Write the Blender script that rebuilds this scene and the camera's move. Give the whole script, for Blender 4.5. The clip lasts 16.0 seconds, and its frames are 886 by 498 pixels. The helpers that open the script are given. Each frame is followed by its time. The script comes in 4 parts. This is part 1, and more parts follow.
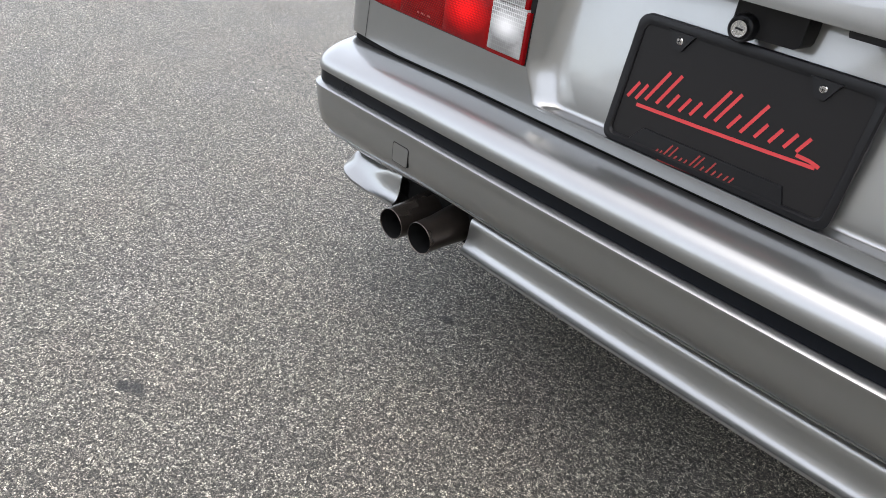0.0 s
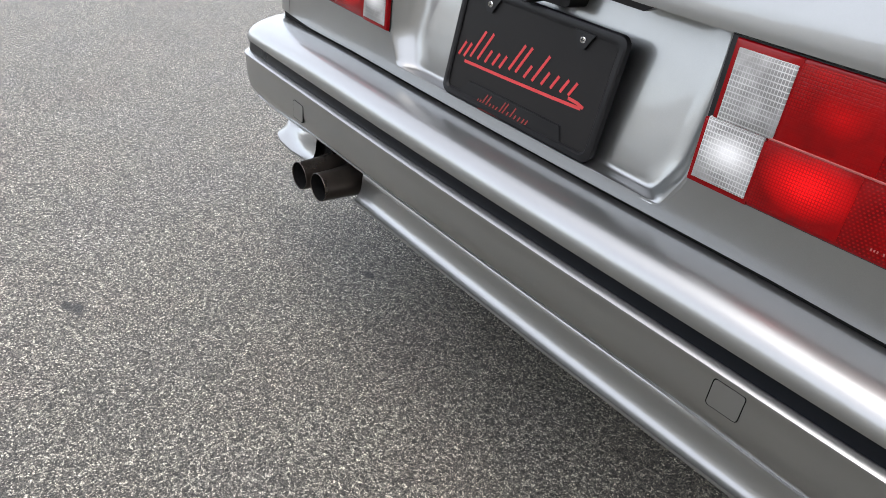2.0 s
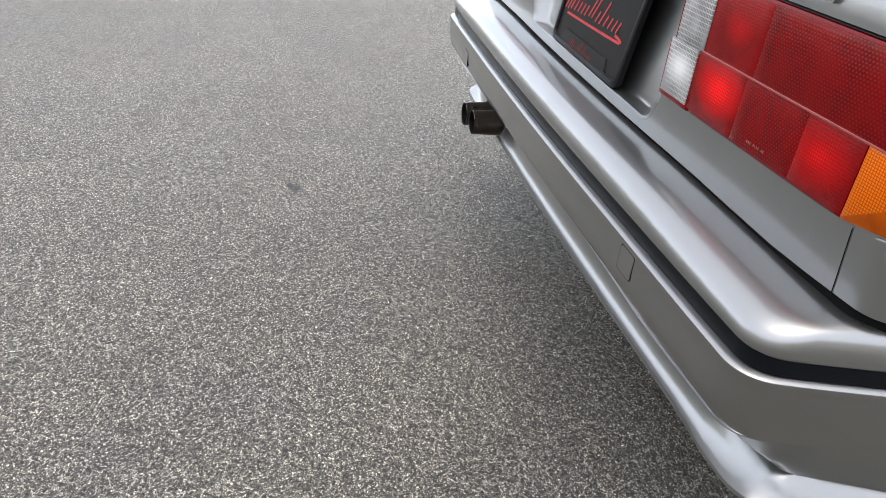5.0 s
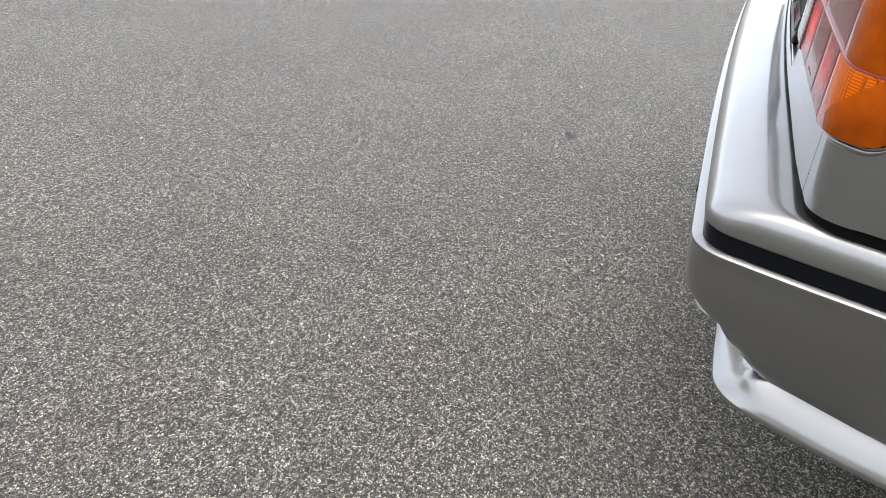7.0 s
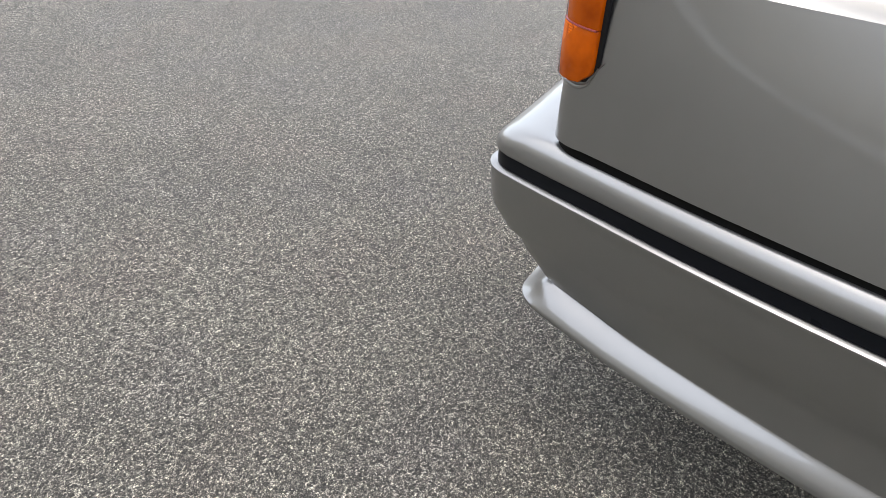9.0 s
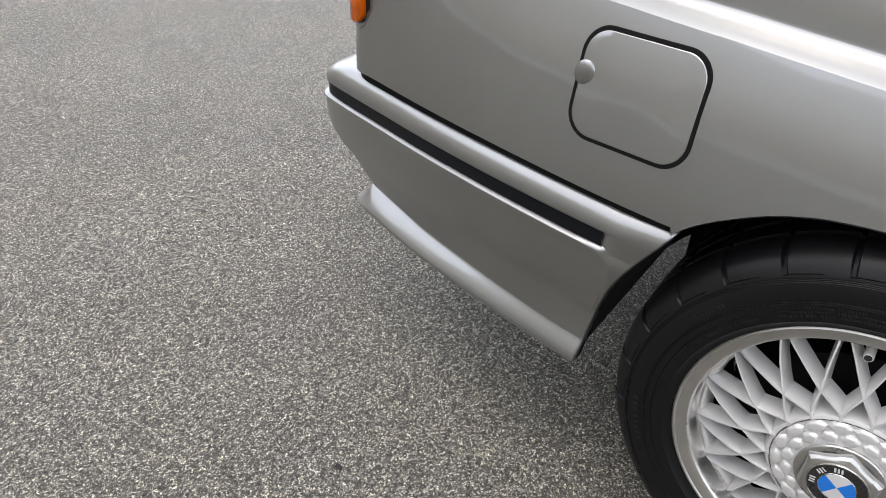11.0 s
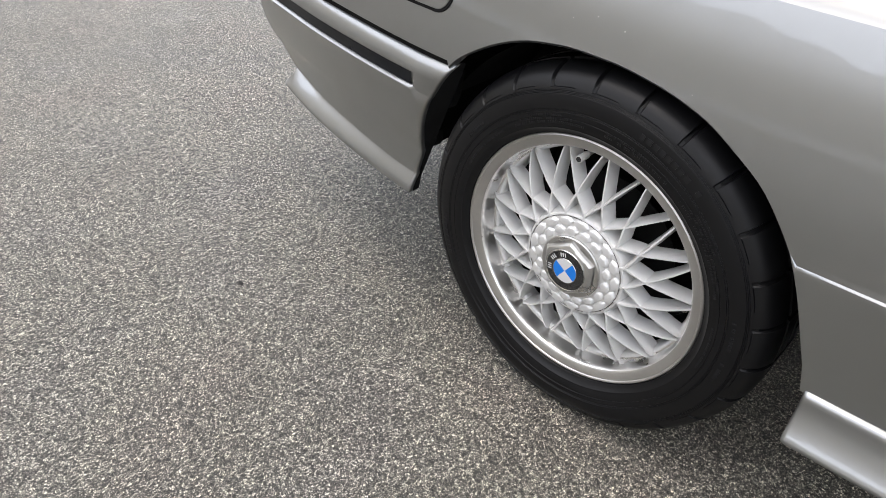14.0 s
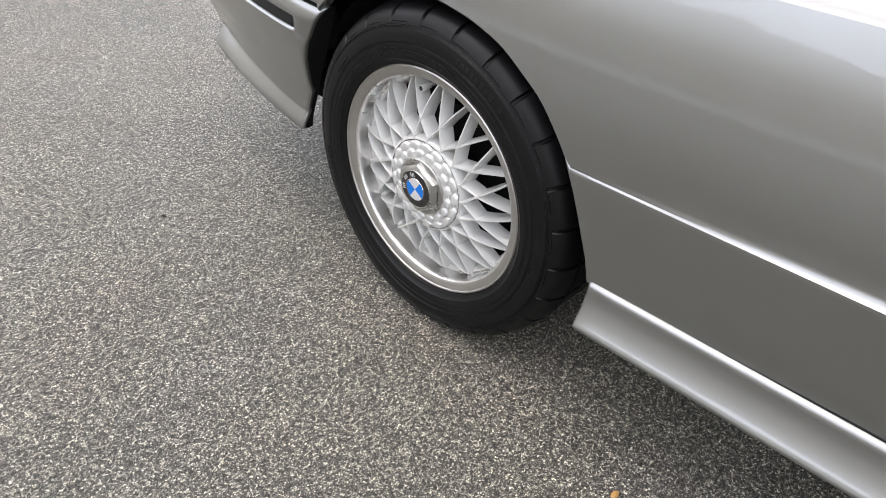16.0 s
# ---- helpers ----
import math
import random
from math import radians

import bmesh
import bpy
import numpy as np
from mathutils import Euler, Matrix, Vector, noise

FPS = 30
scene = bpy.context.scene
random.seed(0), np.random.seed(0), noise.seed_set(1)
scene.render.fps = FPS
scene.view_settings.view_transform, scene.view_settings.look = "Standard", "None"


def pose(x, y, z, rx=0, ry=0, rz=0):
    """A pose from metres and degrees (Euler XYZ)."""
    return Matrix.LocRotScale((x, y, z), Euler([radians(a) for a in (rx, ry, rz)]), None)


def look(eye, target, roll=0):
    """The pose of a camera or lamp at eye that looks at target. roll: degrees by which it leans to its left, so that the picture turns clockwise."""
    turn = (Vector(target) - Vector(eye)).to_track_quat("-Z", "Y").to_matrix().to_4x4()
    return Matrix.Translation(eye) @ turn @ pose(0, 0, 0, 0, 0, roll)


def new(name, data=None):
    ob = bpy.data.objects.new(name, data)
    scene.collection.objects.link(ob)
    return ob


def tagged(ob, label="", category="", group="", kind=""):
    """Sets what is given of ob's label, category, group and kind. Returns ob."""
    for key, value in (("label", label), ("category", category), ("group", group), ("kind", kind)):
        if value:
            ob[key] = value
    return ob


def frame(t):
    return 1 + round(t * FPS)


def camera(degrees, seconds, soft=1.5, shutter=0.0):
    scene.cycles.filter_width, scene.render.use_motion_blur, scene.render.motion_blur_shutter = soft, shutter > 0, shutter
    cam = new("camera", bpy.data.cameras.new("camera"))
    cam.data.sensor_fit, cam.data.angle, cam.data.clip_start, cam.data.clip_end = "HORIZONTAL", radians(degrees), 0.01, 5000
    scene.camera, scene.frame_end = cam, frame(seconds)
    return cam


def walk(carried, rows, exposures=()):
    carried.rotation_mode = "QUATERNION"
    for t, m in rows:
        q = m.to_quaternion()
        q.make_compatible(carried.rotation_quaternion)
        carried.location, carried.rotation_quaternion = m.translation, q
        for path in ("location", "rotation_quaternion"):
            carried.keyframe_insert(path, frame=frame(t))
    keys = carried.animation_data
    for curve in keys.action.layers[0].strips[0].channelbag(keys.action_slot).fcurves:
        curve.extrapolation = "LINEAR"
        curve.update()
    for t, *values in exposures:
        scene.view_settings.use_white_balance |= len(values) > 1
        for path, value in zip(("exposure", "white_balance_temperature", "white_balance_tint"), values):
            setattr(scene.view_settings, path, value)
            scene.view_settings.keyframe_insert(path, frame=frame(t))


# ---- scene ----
cam = camera(63.1, 16.0, soft=0.6)
METRES, EYE, TURN = 3.25, 0.939, 41.0
# The world's origin lies on the ground under the rear axle, x to the car's right, y to its front.
START_X, START_Y = 0.314, -1.719
ROWS = [
    (0.0, 0.0, 0.0, 0.0, 4.28, -32.41, -6.77),
    (0.5, 0.0283, -0.0172, 0.0014, 5.29, -32.31, -6.74),
    (1.0, 0.0557, -0.0312, 0.0038, 6.12, -31.91, -6.69),
    (1.5, 0.0779, -0.0428, 0.0028, 7.78, -31.65, -6.47),
    (2.0, 0.1048, -0.0486, 0.0029, 9.96, -31.56, -6.39),
    (2.5, 0.1314, -0.0584, 0.0012, 13.15, -31.56, -6.22),
    (3.0, 0.1561, -0.072, -0.0014, 16.53, -31.42, -6.08),
    (3.2, 0.1656, -0.0784, -0.0016, 17.62, -31.48, -6.11),
    (3.6, 0.1842, -0.0886, -0.0027, 20.57, -31.39, -6.01),
    (4.0, 0.202, -0.0961, -0.0031, 24.3, -31.27, -5.85),
    (4.4, 0.2214, -0.1005, -0.0034, 28.84, -31.16, -5.63),
    (4.8, 0.2442, -0.1014, -0.0045, 34.25, -31.13, -5.34),
    (5.3, 0.2809, -0.0966, -0.0081, 42.3, -31.26, -4.88),
    (5.5, 0.295, -0.0933, -0.0073, 46.15, -31.3, -4.64),
    (6.0, 0.3396, -0.085, -0.0148, 54.71, -31.6, -4.14),
    (6.5, 0.3787, -0.0811, -0.0159, 63.49, -31.88, -3.65),
    (7.0, 0.4087, -0.0646, -0.0147, 70.92, -32.51, -3.26),
    (7.5, 0.4376, -0.0386, -0.0108, 75.99, -33.39, -2.84),
    (8.0, 0.4595, -0.0156, -0.0057, 79.29, -34.0, -2.63),
    (8.5, 0.4827, 0.0045, -0.003, 80.61, -34.49, -2.63),
    (8.7, 0.4927, 0.0134, -0.0005, 80.78, -34.62, -2.67),
    (9.1, 0.5129, 0.0319, 0.0034, 81.66, -34.89, -2.62),
    (9.5, 0.5355, 0.0531, 0.0086, 82.48, -35.0, -2.48),
    (9.9, 0.5596, 0.0749, 0.0139, 83.24, -35.01, -2.31),
    (10.3, 0.5845, 0.0952, 0.0178, 83.95, -34.97, -2.15),
    (10.8, 0.6157, 0.1153, 0.0189, 84.72, -34.91, -2.06),
    (11.0, 0.6275, 0.123, 0.0193, 85.19, -34.94, -2.07),
    (11.5, 0.6587, 0.138, 0.0165, 85.77, -34.89, -2.08),
    (12.0, 0.6872, 0.1497, 0.0103, 86.63, -35.0, -2.03),
    (12.5, 0.7057, 0.1664, 0.0052, 87.62, -35.21, -1.97),
    (13.0, 0.7207, 0.1916, 0.0026, 88.97, -35.5, -1.86),
    (13.5, 0.7329, 0.2156, 0.0029, 90.56, -35.73, -1.72),
    (14.0, 0.7426, 0.2357, 0.0046, 92.09, -35.8, -1.6),
    (14.5, 0.759, 0.2551, 0.005, 92.65, -35.8, -1.58),
    (15.0, 0.7785, 0.2748, 0.0022, 92.99, -35.82, -1.55),
    (15.5, 0.7944, 0.2953, -0.0017, 93.2, -35.93, -1.61),
    (16.0, 0.7983, 0.3178, 0.0021, 93.63, -36.3, -1.59),
]
EXPOSURES = [(0.0, 0.18, 6590, 10), (3.0, 0.15, 6590, 10), (5.5, -0.07, 6620, 10), (6.5, -0.15, 6650, 10), (8.5, -0.18, 6680, 10), (11.0, -0.02, 6720, 10), (16.0, 0.24, 6690, 10)]
walk(cam, [(t, pose(START_X, START_Y, EYE, 0, 0, TURN) @ pose(METRES * x, METRES * y, METRES * z, 90 + pitch, roll, yaw)) for t, x, y, z, yaw, pitch, roll in ROWS], EXPOSURES)

# ---------------------------------------------------------------- light
world = bpy.data.worlds.new("overcast_sky")
scene.world = world
world.use_nodes = True
wn, wl = world.node_tree.nodes, world.node_tree.links
sky = wn.new("ShaderNodeTexSky")
sky.sky_type = "NISHITA"
sky.sun_disc = False
sky.sun_elevation = radians(80)
sky.sun_rotation = radians(125)
sky.air_density, sky.dust_density, sky.ozone_density = 1.0, 2.0, 1.0
# a thinly veiled sky: greyed, and paler towards the horizon
grey_sky = wn.new("ShaderNodeHueSaturation")
grey_sky.inputs["Saturation"].default_value = 0.44
wl.new(sky.outputs[0], grey_sky.inputs["Color"])
where = wn.new("ShaderNodeTexCoord")
split = wn.new("ShaderNodeSeparateXYZ")
wl.new(where.outputs["Generated"], split.inputs[0])
rise = wn.new("ShaderNodeMapRange")
rise.inputs["From Min"].default_value, rise.inputs["From Max"].default_value = 0.0, 0.8
rise.inputs["To Min"].default_value, rise.inputs["To Max"].default_value = 2.75, 1.85
wl.new(split.outputs[2], rise.inputs["Value"])
cloud = wn.new("ShaderNodeVectorMath")
cloud.operation = "SCALE"
wl.new(grey_sky.outputs[0], cloud.inputs[0])
wl.new(rise.outputs[0], cloud.inputs["Scale"])
wl.new(cloud.outputs[0], wn["Background"].inputs["Color"])
wn["Background"].inputs["Strength"].default_value = 0.255
sun = new("sun", bpy.data.lights.new("sun", "SUN"))
sun.data.energy, sun.data.angle, sun.data.color = 1.1, radians(150), (1.0, 0.90, 0.78)
sun.matrix_world = look((0.9, -0.7, 8.0), (0, 0, 0))


# ---------------------------------------------------------------- materials
class Mat:
    """A node material with a Principled shader and short calls for its nodes."""

    def __init__(self, name, color=(0.5, 0.5, 0.5), rough=0.5, metal=0.0, coat=0.0, coat_rough=0.03):
        self.m = bpy.data.materials.new(name)
        self.m.use_nodes = True
        self.n, self.l = self.m.node_tree.nodes, self.m.node_tree.links
        self.p = self.n["Principled BSDF"]
        self.set("Base Color", (*color, 1))
        self.set("Roughness", rough)
        self.set("Metallic", metal)
        self.set("Coat Weight", coat)
        self.set("Coat Roughness", coat_rough)

    def set(self, key, value):
        if hasattr(value, "is_linked"):
            self.l.new(value, self.p.inputs[key])
        else:
            self.p.inputs[key].default_value = value

    def node(self, kind, ins=(), **attrs):
        nd = self.n.new("ShaderNode" + kind)
        if "operation" in attrs:
            nd.operation = attrs["operation"]
        if "feature" in attrs:
            nd.feature = attrs["feature"]
        if "data_type" in attrs:
            nd.data_type, nd.blend_type = attrs["data_type"], attrs["blend_type"]
        for key, value in dict(ins).items():
            if hasattr(value, "is_linked"):
                self.l.new(value, nd.inputs[key])
            else:
                nd.inputs[key].default_value = value
        return nd

    def coords(self, scale=(1, 1, 1), loc=(0, 0, 0)):
        tc = self.node("TexCoord")
        return self.node("Mapping", {"Vector": tc.outputs["Object"], "Scale": scale, "Location": loc}).outputs[0]

    def noise(self, scale, detail=3.0, rough=0.55, vec=None):
        return self.node("TexNoise", {"Scale": scale, "Detail": detail, "Roughness": rough, "Vector": vec or self.coords()}).outputs["Fac"]

    def ramp(self, fac, stops):
        nd = self.node("ValToRGB", {"Fac": fac})
        el = nd.color_ramp.elements
        while len(el) < len(stops):
            el.new(0.5)
        for e, (pos, col) in zip(el, stops):
            e.position, e.color = pos, (*col, 1) if len(col) == 3 else col
        return nd.outputs["Color"]

    def grey(self, fac, *stops):
        return self.ramp(fac, [(p, (v, v, v)) for p, v in stops])

    def mix(self, a, b, fac, blend="MIX"):
        nd = self.node("Mix", data_type="RGBA", blend_type=blend)
        for i, v in ((0, fac), (6, a), (7, b)):
            if hasattr(v, "is_linked"):
                self.l.new(v, nd.inputs[i])
            else:
                nd.inputs[i].default_value = v if i == 0 else (*v, 1)
        return nd.outputs[2]

    def math(self, op, a, b=0.0, c=0.0):
        return self.node("Math", {0: a, 1: b, 2: c}, operation=op).outputs[0]

    def bump(self, height, strength=0.3, dist=0.001, normal=None):
        ins = {"Height": height, "Strength": strength, "Distance": dist}
        if normal is not None:
            ins["Normal"] = normal
        return self.node("Bump", ins).outputs[0]


def make_paint():
    """Silver flakes under a glossy clear coat with faint orange peel, dust and fine marks."""
    k = Mat("silver_metallic_paint", (0.38, 0.385, 0.383), 0.40, 0.94, 0.9, 0.05)
    flake = k.noise(1400, 2)
    dust = k.noise(4, 6, 0.6)
    fine = k.noise(45, 4, 0.65)
    base = k.mix((0.236, 0.240, 0.240), (0.293, 0.297, 0.296), flake)
    k.set("Base Color", k.mix(base, (0.200, 0.195, 0.185), k.grey(dust, (0.4, 0.0), (0.8, 0.3))))
    k.set("Roughness", k.grey(dust, (0.3, 0.33), (0.75, 0.38)))
    k.set("Coat Roughness", k.grey(fine, (0.3, 0.035), (0.8, 0.07)))
    peel = k.bump(k.noise(260, 2), 0.006, 0.001)
    k.set("Coat Normal", k.bump(k.noise(7, 2), 0.03, 0.004, peel))
    k.set("Normal", k.bump(k.noise(18, 2), 0.015, 0.002))
    k.set("Coat IOR", 1.65)
    return k.m


def make_plain(name, color, rough, metal=0.0, coat=0.0, vary=0.25, scale=40, bump=0.0, spec=0.5):
    k = Mat(name, color, rough, metal, coat)
    k.set("Specular IOR Level", spec)
    n = k.noise(scale, 5, 0.65)
    dark = tuple(c * (1 - vary) for c in color)
    light = tuple(min(1, c * (1 + vary)) for c in color)
    k.set("Base Color", k.mix(dark, light, n))
    k.set("Roughness", k.grey(k.noise(scale * 0.3, 4), (0.3, max(0.02, rough * 0.8)), (0.7, min(1, rough * 1.25))))
    if bump:
        k.set("Normal", k.bump(k.noise(scale * 8, 3), bump, 0.001))
    return k.m


def make_asphalt():
    """Worn asphalt: pale and dark chippings with recessed binder, a few larger stones, broad stains of tone and tint."""
    k = Mat("asphalt", (0.16, 0.155, 0.15), 0.85)
    vec = k.coords()
    warp = k.node("TexNoise", {"Scale": 170.0, "Detail": 2.0, "Vector": vec}).outputs["Color"]
    wv = k.node("VectorMath", {0: vec, 1: k.node("VectorMath", {0: warp, "Scale": 0.006}, operation="SCALE").outputs[0]}, operation="ADD").outputs[0]
    v1 = k.node("TexVoronoi", {"Vector": wv, "Scale": 322.0, "Randomness": 1.0})
    edge = k.node("TexVoronoi", {"Vector": wv, "Scale": 322.0, "Randomness": 1.0}, feature="DISTANCE_TO_EDGE").outputs["Distance"]
    v2 = k.node("TexVoronoi", {"Vector": wv, "Scale": 720.0, "Randomness": 1.0})
    v3 = k.node("TexVoronoi", {"Vector": wv, "Scale": 95.0, "Randomness": 1.0})
    tone = k.node("SeparateColor", {"Color": v1.outputs["Color"]}).outputs[0]
    tone2 = k.node("SeparateColor", {"Color": v2.outputs["Color"]}).outputs[1]
    tone3 = k.node("SeparateColor", {"Color": v3.outputs["Color"]}).outputs[2]
    stone = k.ramp(tone, [(0.0, (0.02, 0.0195, 0.019)), (0.35, (0.10, 0.097, 0.093)), (0.62, (0.31, 0.302, 0.288)), (0.90, (0.88, 0.866, 0.832))])
    small = k.ramp(tone2, [(0.0, (0.03, 0.029, 0.028)), (0.6, (0.25, 0.24, 0.23)), (1.0, (0.88, 0.87, 0.835))])
    col = k.mix(stone, small, 0.25)
    col = k.mix(col, k.grey(edge, (0.02, 0.05), (0.22, 1.0)), 1.0, "MULTIPLY")
    worm = k.noise(390, 2, 0.6, wv)
    col = k.mix(col, k.grey(worm, (0.36, 0.45), (0.5, 0.77), (0.64, 1.0)), 1.0, "MULTIPLY")
    col = k.mix(col, k.grey(k.noise(175, 2, 0.6), (0.34, 0.52), (0.66, 1.0)), 1.0, "MULTIPLY")
    large = k.math("MULTIPLY", k.grey(tone3, (0.955, 0.0), (0.965, 1.0)), k.grey(v3.outputs["Distance"], (0.20, 1.0), (0.34, 0.0)))
    col = k.mix(col, (0.30, 0.295, 0.28), large)
    col = k.mix(col, (2.93, 2.85, 2.72), 1.0, "MULTIPLY")
    wide = k.noise(1.6, 5, 0.6)
    col = k.mix(col, k.ramp(wide, [(0.3, (0.705, 0.684, 0.628)), (0.7, (0.867, 0.842, 0.775))]), 1.0, "MULTIPLY")
    col = k.mix(col, k.grey(k.noise(95, 3, 0.65), (0.36, 0.44), (0.63, 1.0)), 1.0, "MULTIPLY")
    col = k.mix(col, k.grey(k.noise(52, 2, 0.6), (0.38, 0.78), (0.62, 1.0)), 1.0, "MULTIPLY")
    col = k.mix(col, k.grey(k.noise(7, 3, 0.6), (0.3, 0.88), (0.7, 1.0)), 1.0, "MULTIPLY")
    tint = k.ramp(k.noise(2.6, 2), [(0.30, (1.0, 0.96, 0.94)), (0.5, (0.98, 0.985, 0.95)), (0.70, (0.97, 0.968, 0.985))])
    col = k.mix(col, tint, 1.0, "MULTIPLY")
    sep = k.node("SeparateXYZ", {0: wv})
    rough_edge = k.noise(60, 3)
    for sx, sy, rx, ry, amount in STAINS:
        dx = k.math("DIVIDE", k.math("SUBTRACT", sep.outputs[0], sx), rx)
        dy = k.math("DIVIDE", k.math("SUBTRACT", sep.outputs[1], sy), ry)
        d = k.math("SQRT", k.math("ADD", k.math("MULTIPLY", dx, dx), k.math("MULTIPLY", dy, dy)))
        d = k.math("ADD", d, k.math("MULTIPLY_ADD", rough_edge, 0.9, -0.5))
        col = k.mix(col, (0.011, 0.0105, 0.010), k.grey(d, (0.55, amount), (1.0, 0.0)))
    k.set("Base Color", col)
    h = k.math("SUBTRACT", 1.0, v1.outputs["Distance"])
    h2 = k.math("SUBTRACT", 1.0, v2.outputs["Distance"])
    hh = k.math("ADD", k.math("MULTIPLY", h, 0.7), k.math("MULTIPLY", h2, 0.3))
    k.set("Normal", k.bump(k.math("ADD", hh, k.math("MULTIPLY", worm, 0.9)), 0.9, 0.003))
    k.set("Roughness", k.grey(tone, (0.0, 0.7), (1.0, 0.42)))
    k.set("Specular IOR Level", 0.5)
    return k.m


def make_lens(name, color, dark, cell, glow=(), rough=0.12, thin=0.22, patchy=0.6, pale_oval=None, facet=False, dots=0.0):
    """Moulded lamp plastic: a lattice of small prisms; glow: bulbs burning behind it, x, z, radius, strength; an oval
    of paler colour stands for glow.
    """
    k = Mat(name, color, rough, 0.0, 0.10, 0.03)
    k.set("IOR", 1.38)
    k.set("Specular IOR Level", 0.25)
    sep = k.node("SeparateXYZ", {0: k.coords()})
    ax = k.math("ABSOLUTE", sep.outputs[0])
    run = k.math("SUBTRACT", ax, sep.outputs[1])
    gx = k.math("PINGPONG", k.math("MULTIPLY", run, 1.0 / cell[0]), 0.5)
    gz = k.math("PINGPONG", k.math("MULTIPLY", sep.outputs[2], 1.0 / cell[1]), 0.5)
    lat = k.math("MINIMUM", gx, gz)
    line = k.grey(lat, (0.02, 0.0), (thin, 1.0))
    blot = k.noise(26, 3)

    def oval(x0, z0, r):
        dx = k.math("DIVIDE", k.math("SUBTRACT", ax, x0), r)
        dz = k.math("DIVIDE", k.math("SUBTRACT", sep.outputs[2], z0), r * 0.7)
        return k.math("SQRT", k.math("ADD", k.math("MULTIPLY", dx, dx), k.math("MULTIPLY", dz, dz)))

    if facet:
        # smooth amber with one ribbed facet of the reflector showing through
        along = k.math("ADD", ax, sep.outputs[1])
        edge = k.math("MULTIPLY_ADD", k.math("ADD", along, 0.205), 0.62, 0.648)
        above = k.grey(k.math("MULTIPLY_ADD", k.math("SUBTRACT", sep.outputs[2], edge), 100.0, 0.5), (0.45, 0.0), (0.6, 1.0))
        below = k.grey(k.math("MULTIPLY_ADD", k.math("SUBTRACT", 0.699, sep.outputs[2]), 100.0, 0.5), (0.45, 0.0), (0.6, 1.0))
        inside = k.math("MULTIPLY", above, below)
        ribs = k.mix(dark, color, line)
        plain = k.mix(dark, tuple(c * 0.85 for c in color), k.grey(blot, (0.3, 0.0), (0.75, 0.7)))
        k.set("Base Color", k.mix(plain, ribs, inside))
        k.set("Normal", k.bump(k.math("MULTIPLY", line, inside), 0.12, 0.001))
        return k.m
    if dots:
        # small cube-corner prisms: bright specks in offset rows
        row = k.math("MULTIPLY", sep.outputs[2], 1.0 / dots)
        shift = k.math("MULTIPLY", k.math("FLOOR", row), 0.5)
        px = k.math("SUBTRACT", k.math("FRACT", k.math("ADD", k.math("MULTIPLY", run, 0.8 / dots), shift)), 0.5)
        pz = k.math("SUBTRACT", k.math("FRACT", row), 0.5)
        speck = k.math("SQRT", k.math("ADD", k.math("MULTIPLY", px, px), k.math("MULTIPLY", pz, pz)))
        line = k.grey(speck, (0.16, 1.0), (0.34, 0.0))
        base = k.mix(dark, tuple(c * 1.25 for c in color), line)
        base = k.mix(base, color, k.grey(blot, (0.40, 0.55), (0.65, 0.05)))
    else:
        zone = k.grey(k.noise(14, 1), (0.45, 0.1), (0.6, 0.85))
        base = k.mix(color, k.mix(dark, color, line), zone)
        base = k.mix(base, dark, k.grey(blot, (0.45, 0.0), (0.75, patchy)))
    # brighter middle of the clear lens, its glow put into the base colour
    if pale_oval:
        d = oval(pale_oval[0], pale_oval[1], pale_oval[2])
        base = k.mix(base, (0.80, 0.795, 0.785), k.grey(d, (0.2, 0.85), (1.0, 0.0)))
    k.set("Base Color", base)
    k.set("Normal", k.bump(line, 0.16, 0.001))
    if glow:
        total = None
        for gx0, gz0, gr, gs in glow:
            g = k.math("MULTIPLY", k.grey(oval(gx0, gz0, gr), (0.1, 1.0), (0.5, 0.45), (1.0, 0.0)), gs)
            total = g if total is None else k.math("ADD", total, g)
        k.set("Emission Color", (1.0, 0.006, 0.008, 1))
        k.set("Emission Strength", k.math("MULTIPLY", total, k.math("MULTIPLY_ADD", line, 0.75, 0.25)))
    return k.m


# oil spots on the ground: x, y, half width, half length, strength
STAINS = [(-0.668, -1.378, 0.022, 0.013, 0.92), (-0.646, -1.362, 0.024, 0.014, 0.92), (-0.457, -0.777, 0.018, 0.013, 0.85), (-0.632, -1.071, 0.009, 0.008, 0.7), (-0.547, -1.27, 0.009, 0.008, 0.7)]
ASPHALT = make_asphalt()
PAINT = make_paint()
BLACK_PLASTIC = make_plain("black_plastic", (0.007, 0.007, 0.0078), 0.4, vary=0.2, scale=30, bump=0.05, spec=0.22)
TRIM_BLACK = make_plain("black_rubber_strip", (0.004, 0.005, 0.007), 0.3, vary=0.15, scale=20, bump=0.03, spec=0.16)
# underseal, also the black of joints and of the shade behind the spokes
UNDER_AND_SHADE = make_plain("dark_underseal_and_shade", (0.006, 0.006, 0.006), 0.9, vary=0.4, scale=25, bump=0.3, spec=0.12)
RUBBER = make_plain("tyre_rubber", (0.0032, 0.0032, 0.0037), 0.45, vary=0.35, scale=35, bump=0.10, spec=0.23)
RUBBER_WORN = make_plain("worn_rubber_lettering", (0.0085, 0.0085, 0.009), 0.5, vary=0.4, scale=60, spec=0.25)
ALLOY = make_plain("silver_painted_alloy", (0.61, 0.606, 0.597), 0.38, 0.38, 0.3, vary=0.06, scale=30)
POLISHED = make_plain("polished_rim_lip", (0.74, 0.73, 0.715), 0.30, 1.0, 0.0, vary=0.06, scale=60)
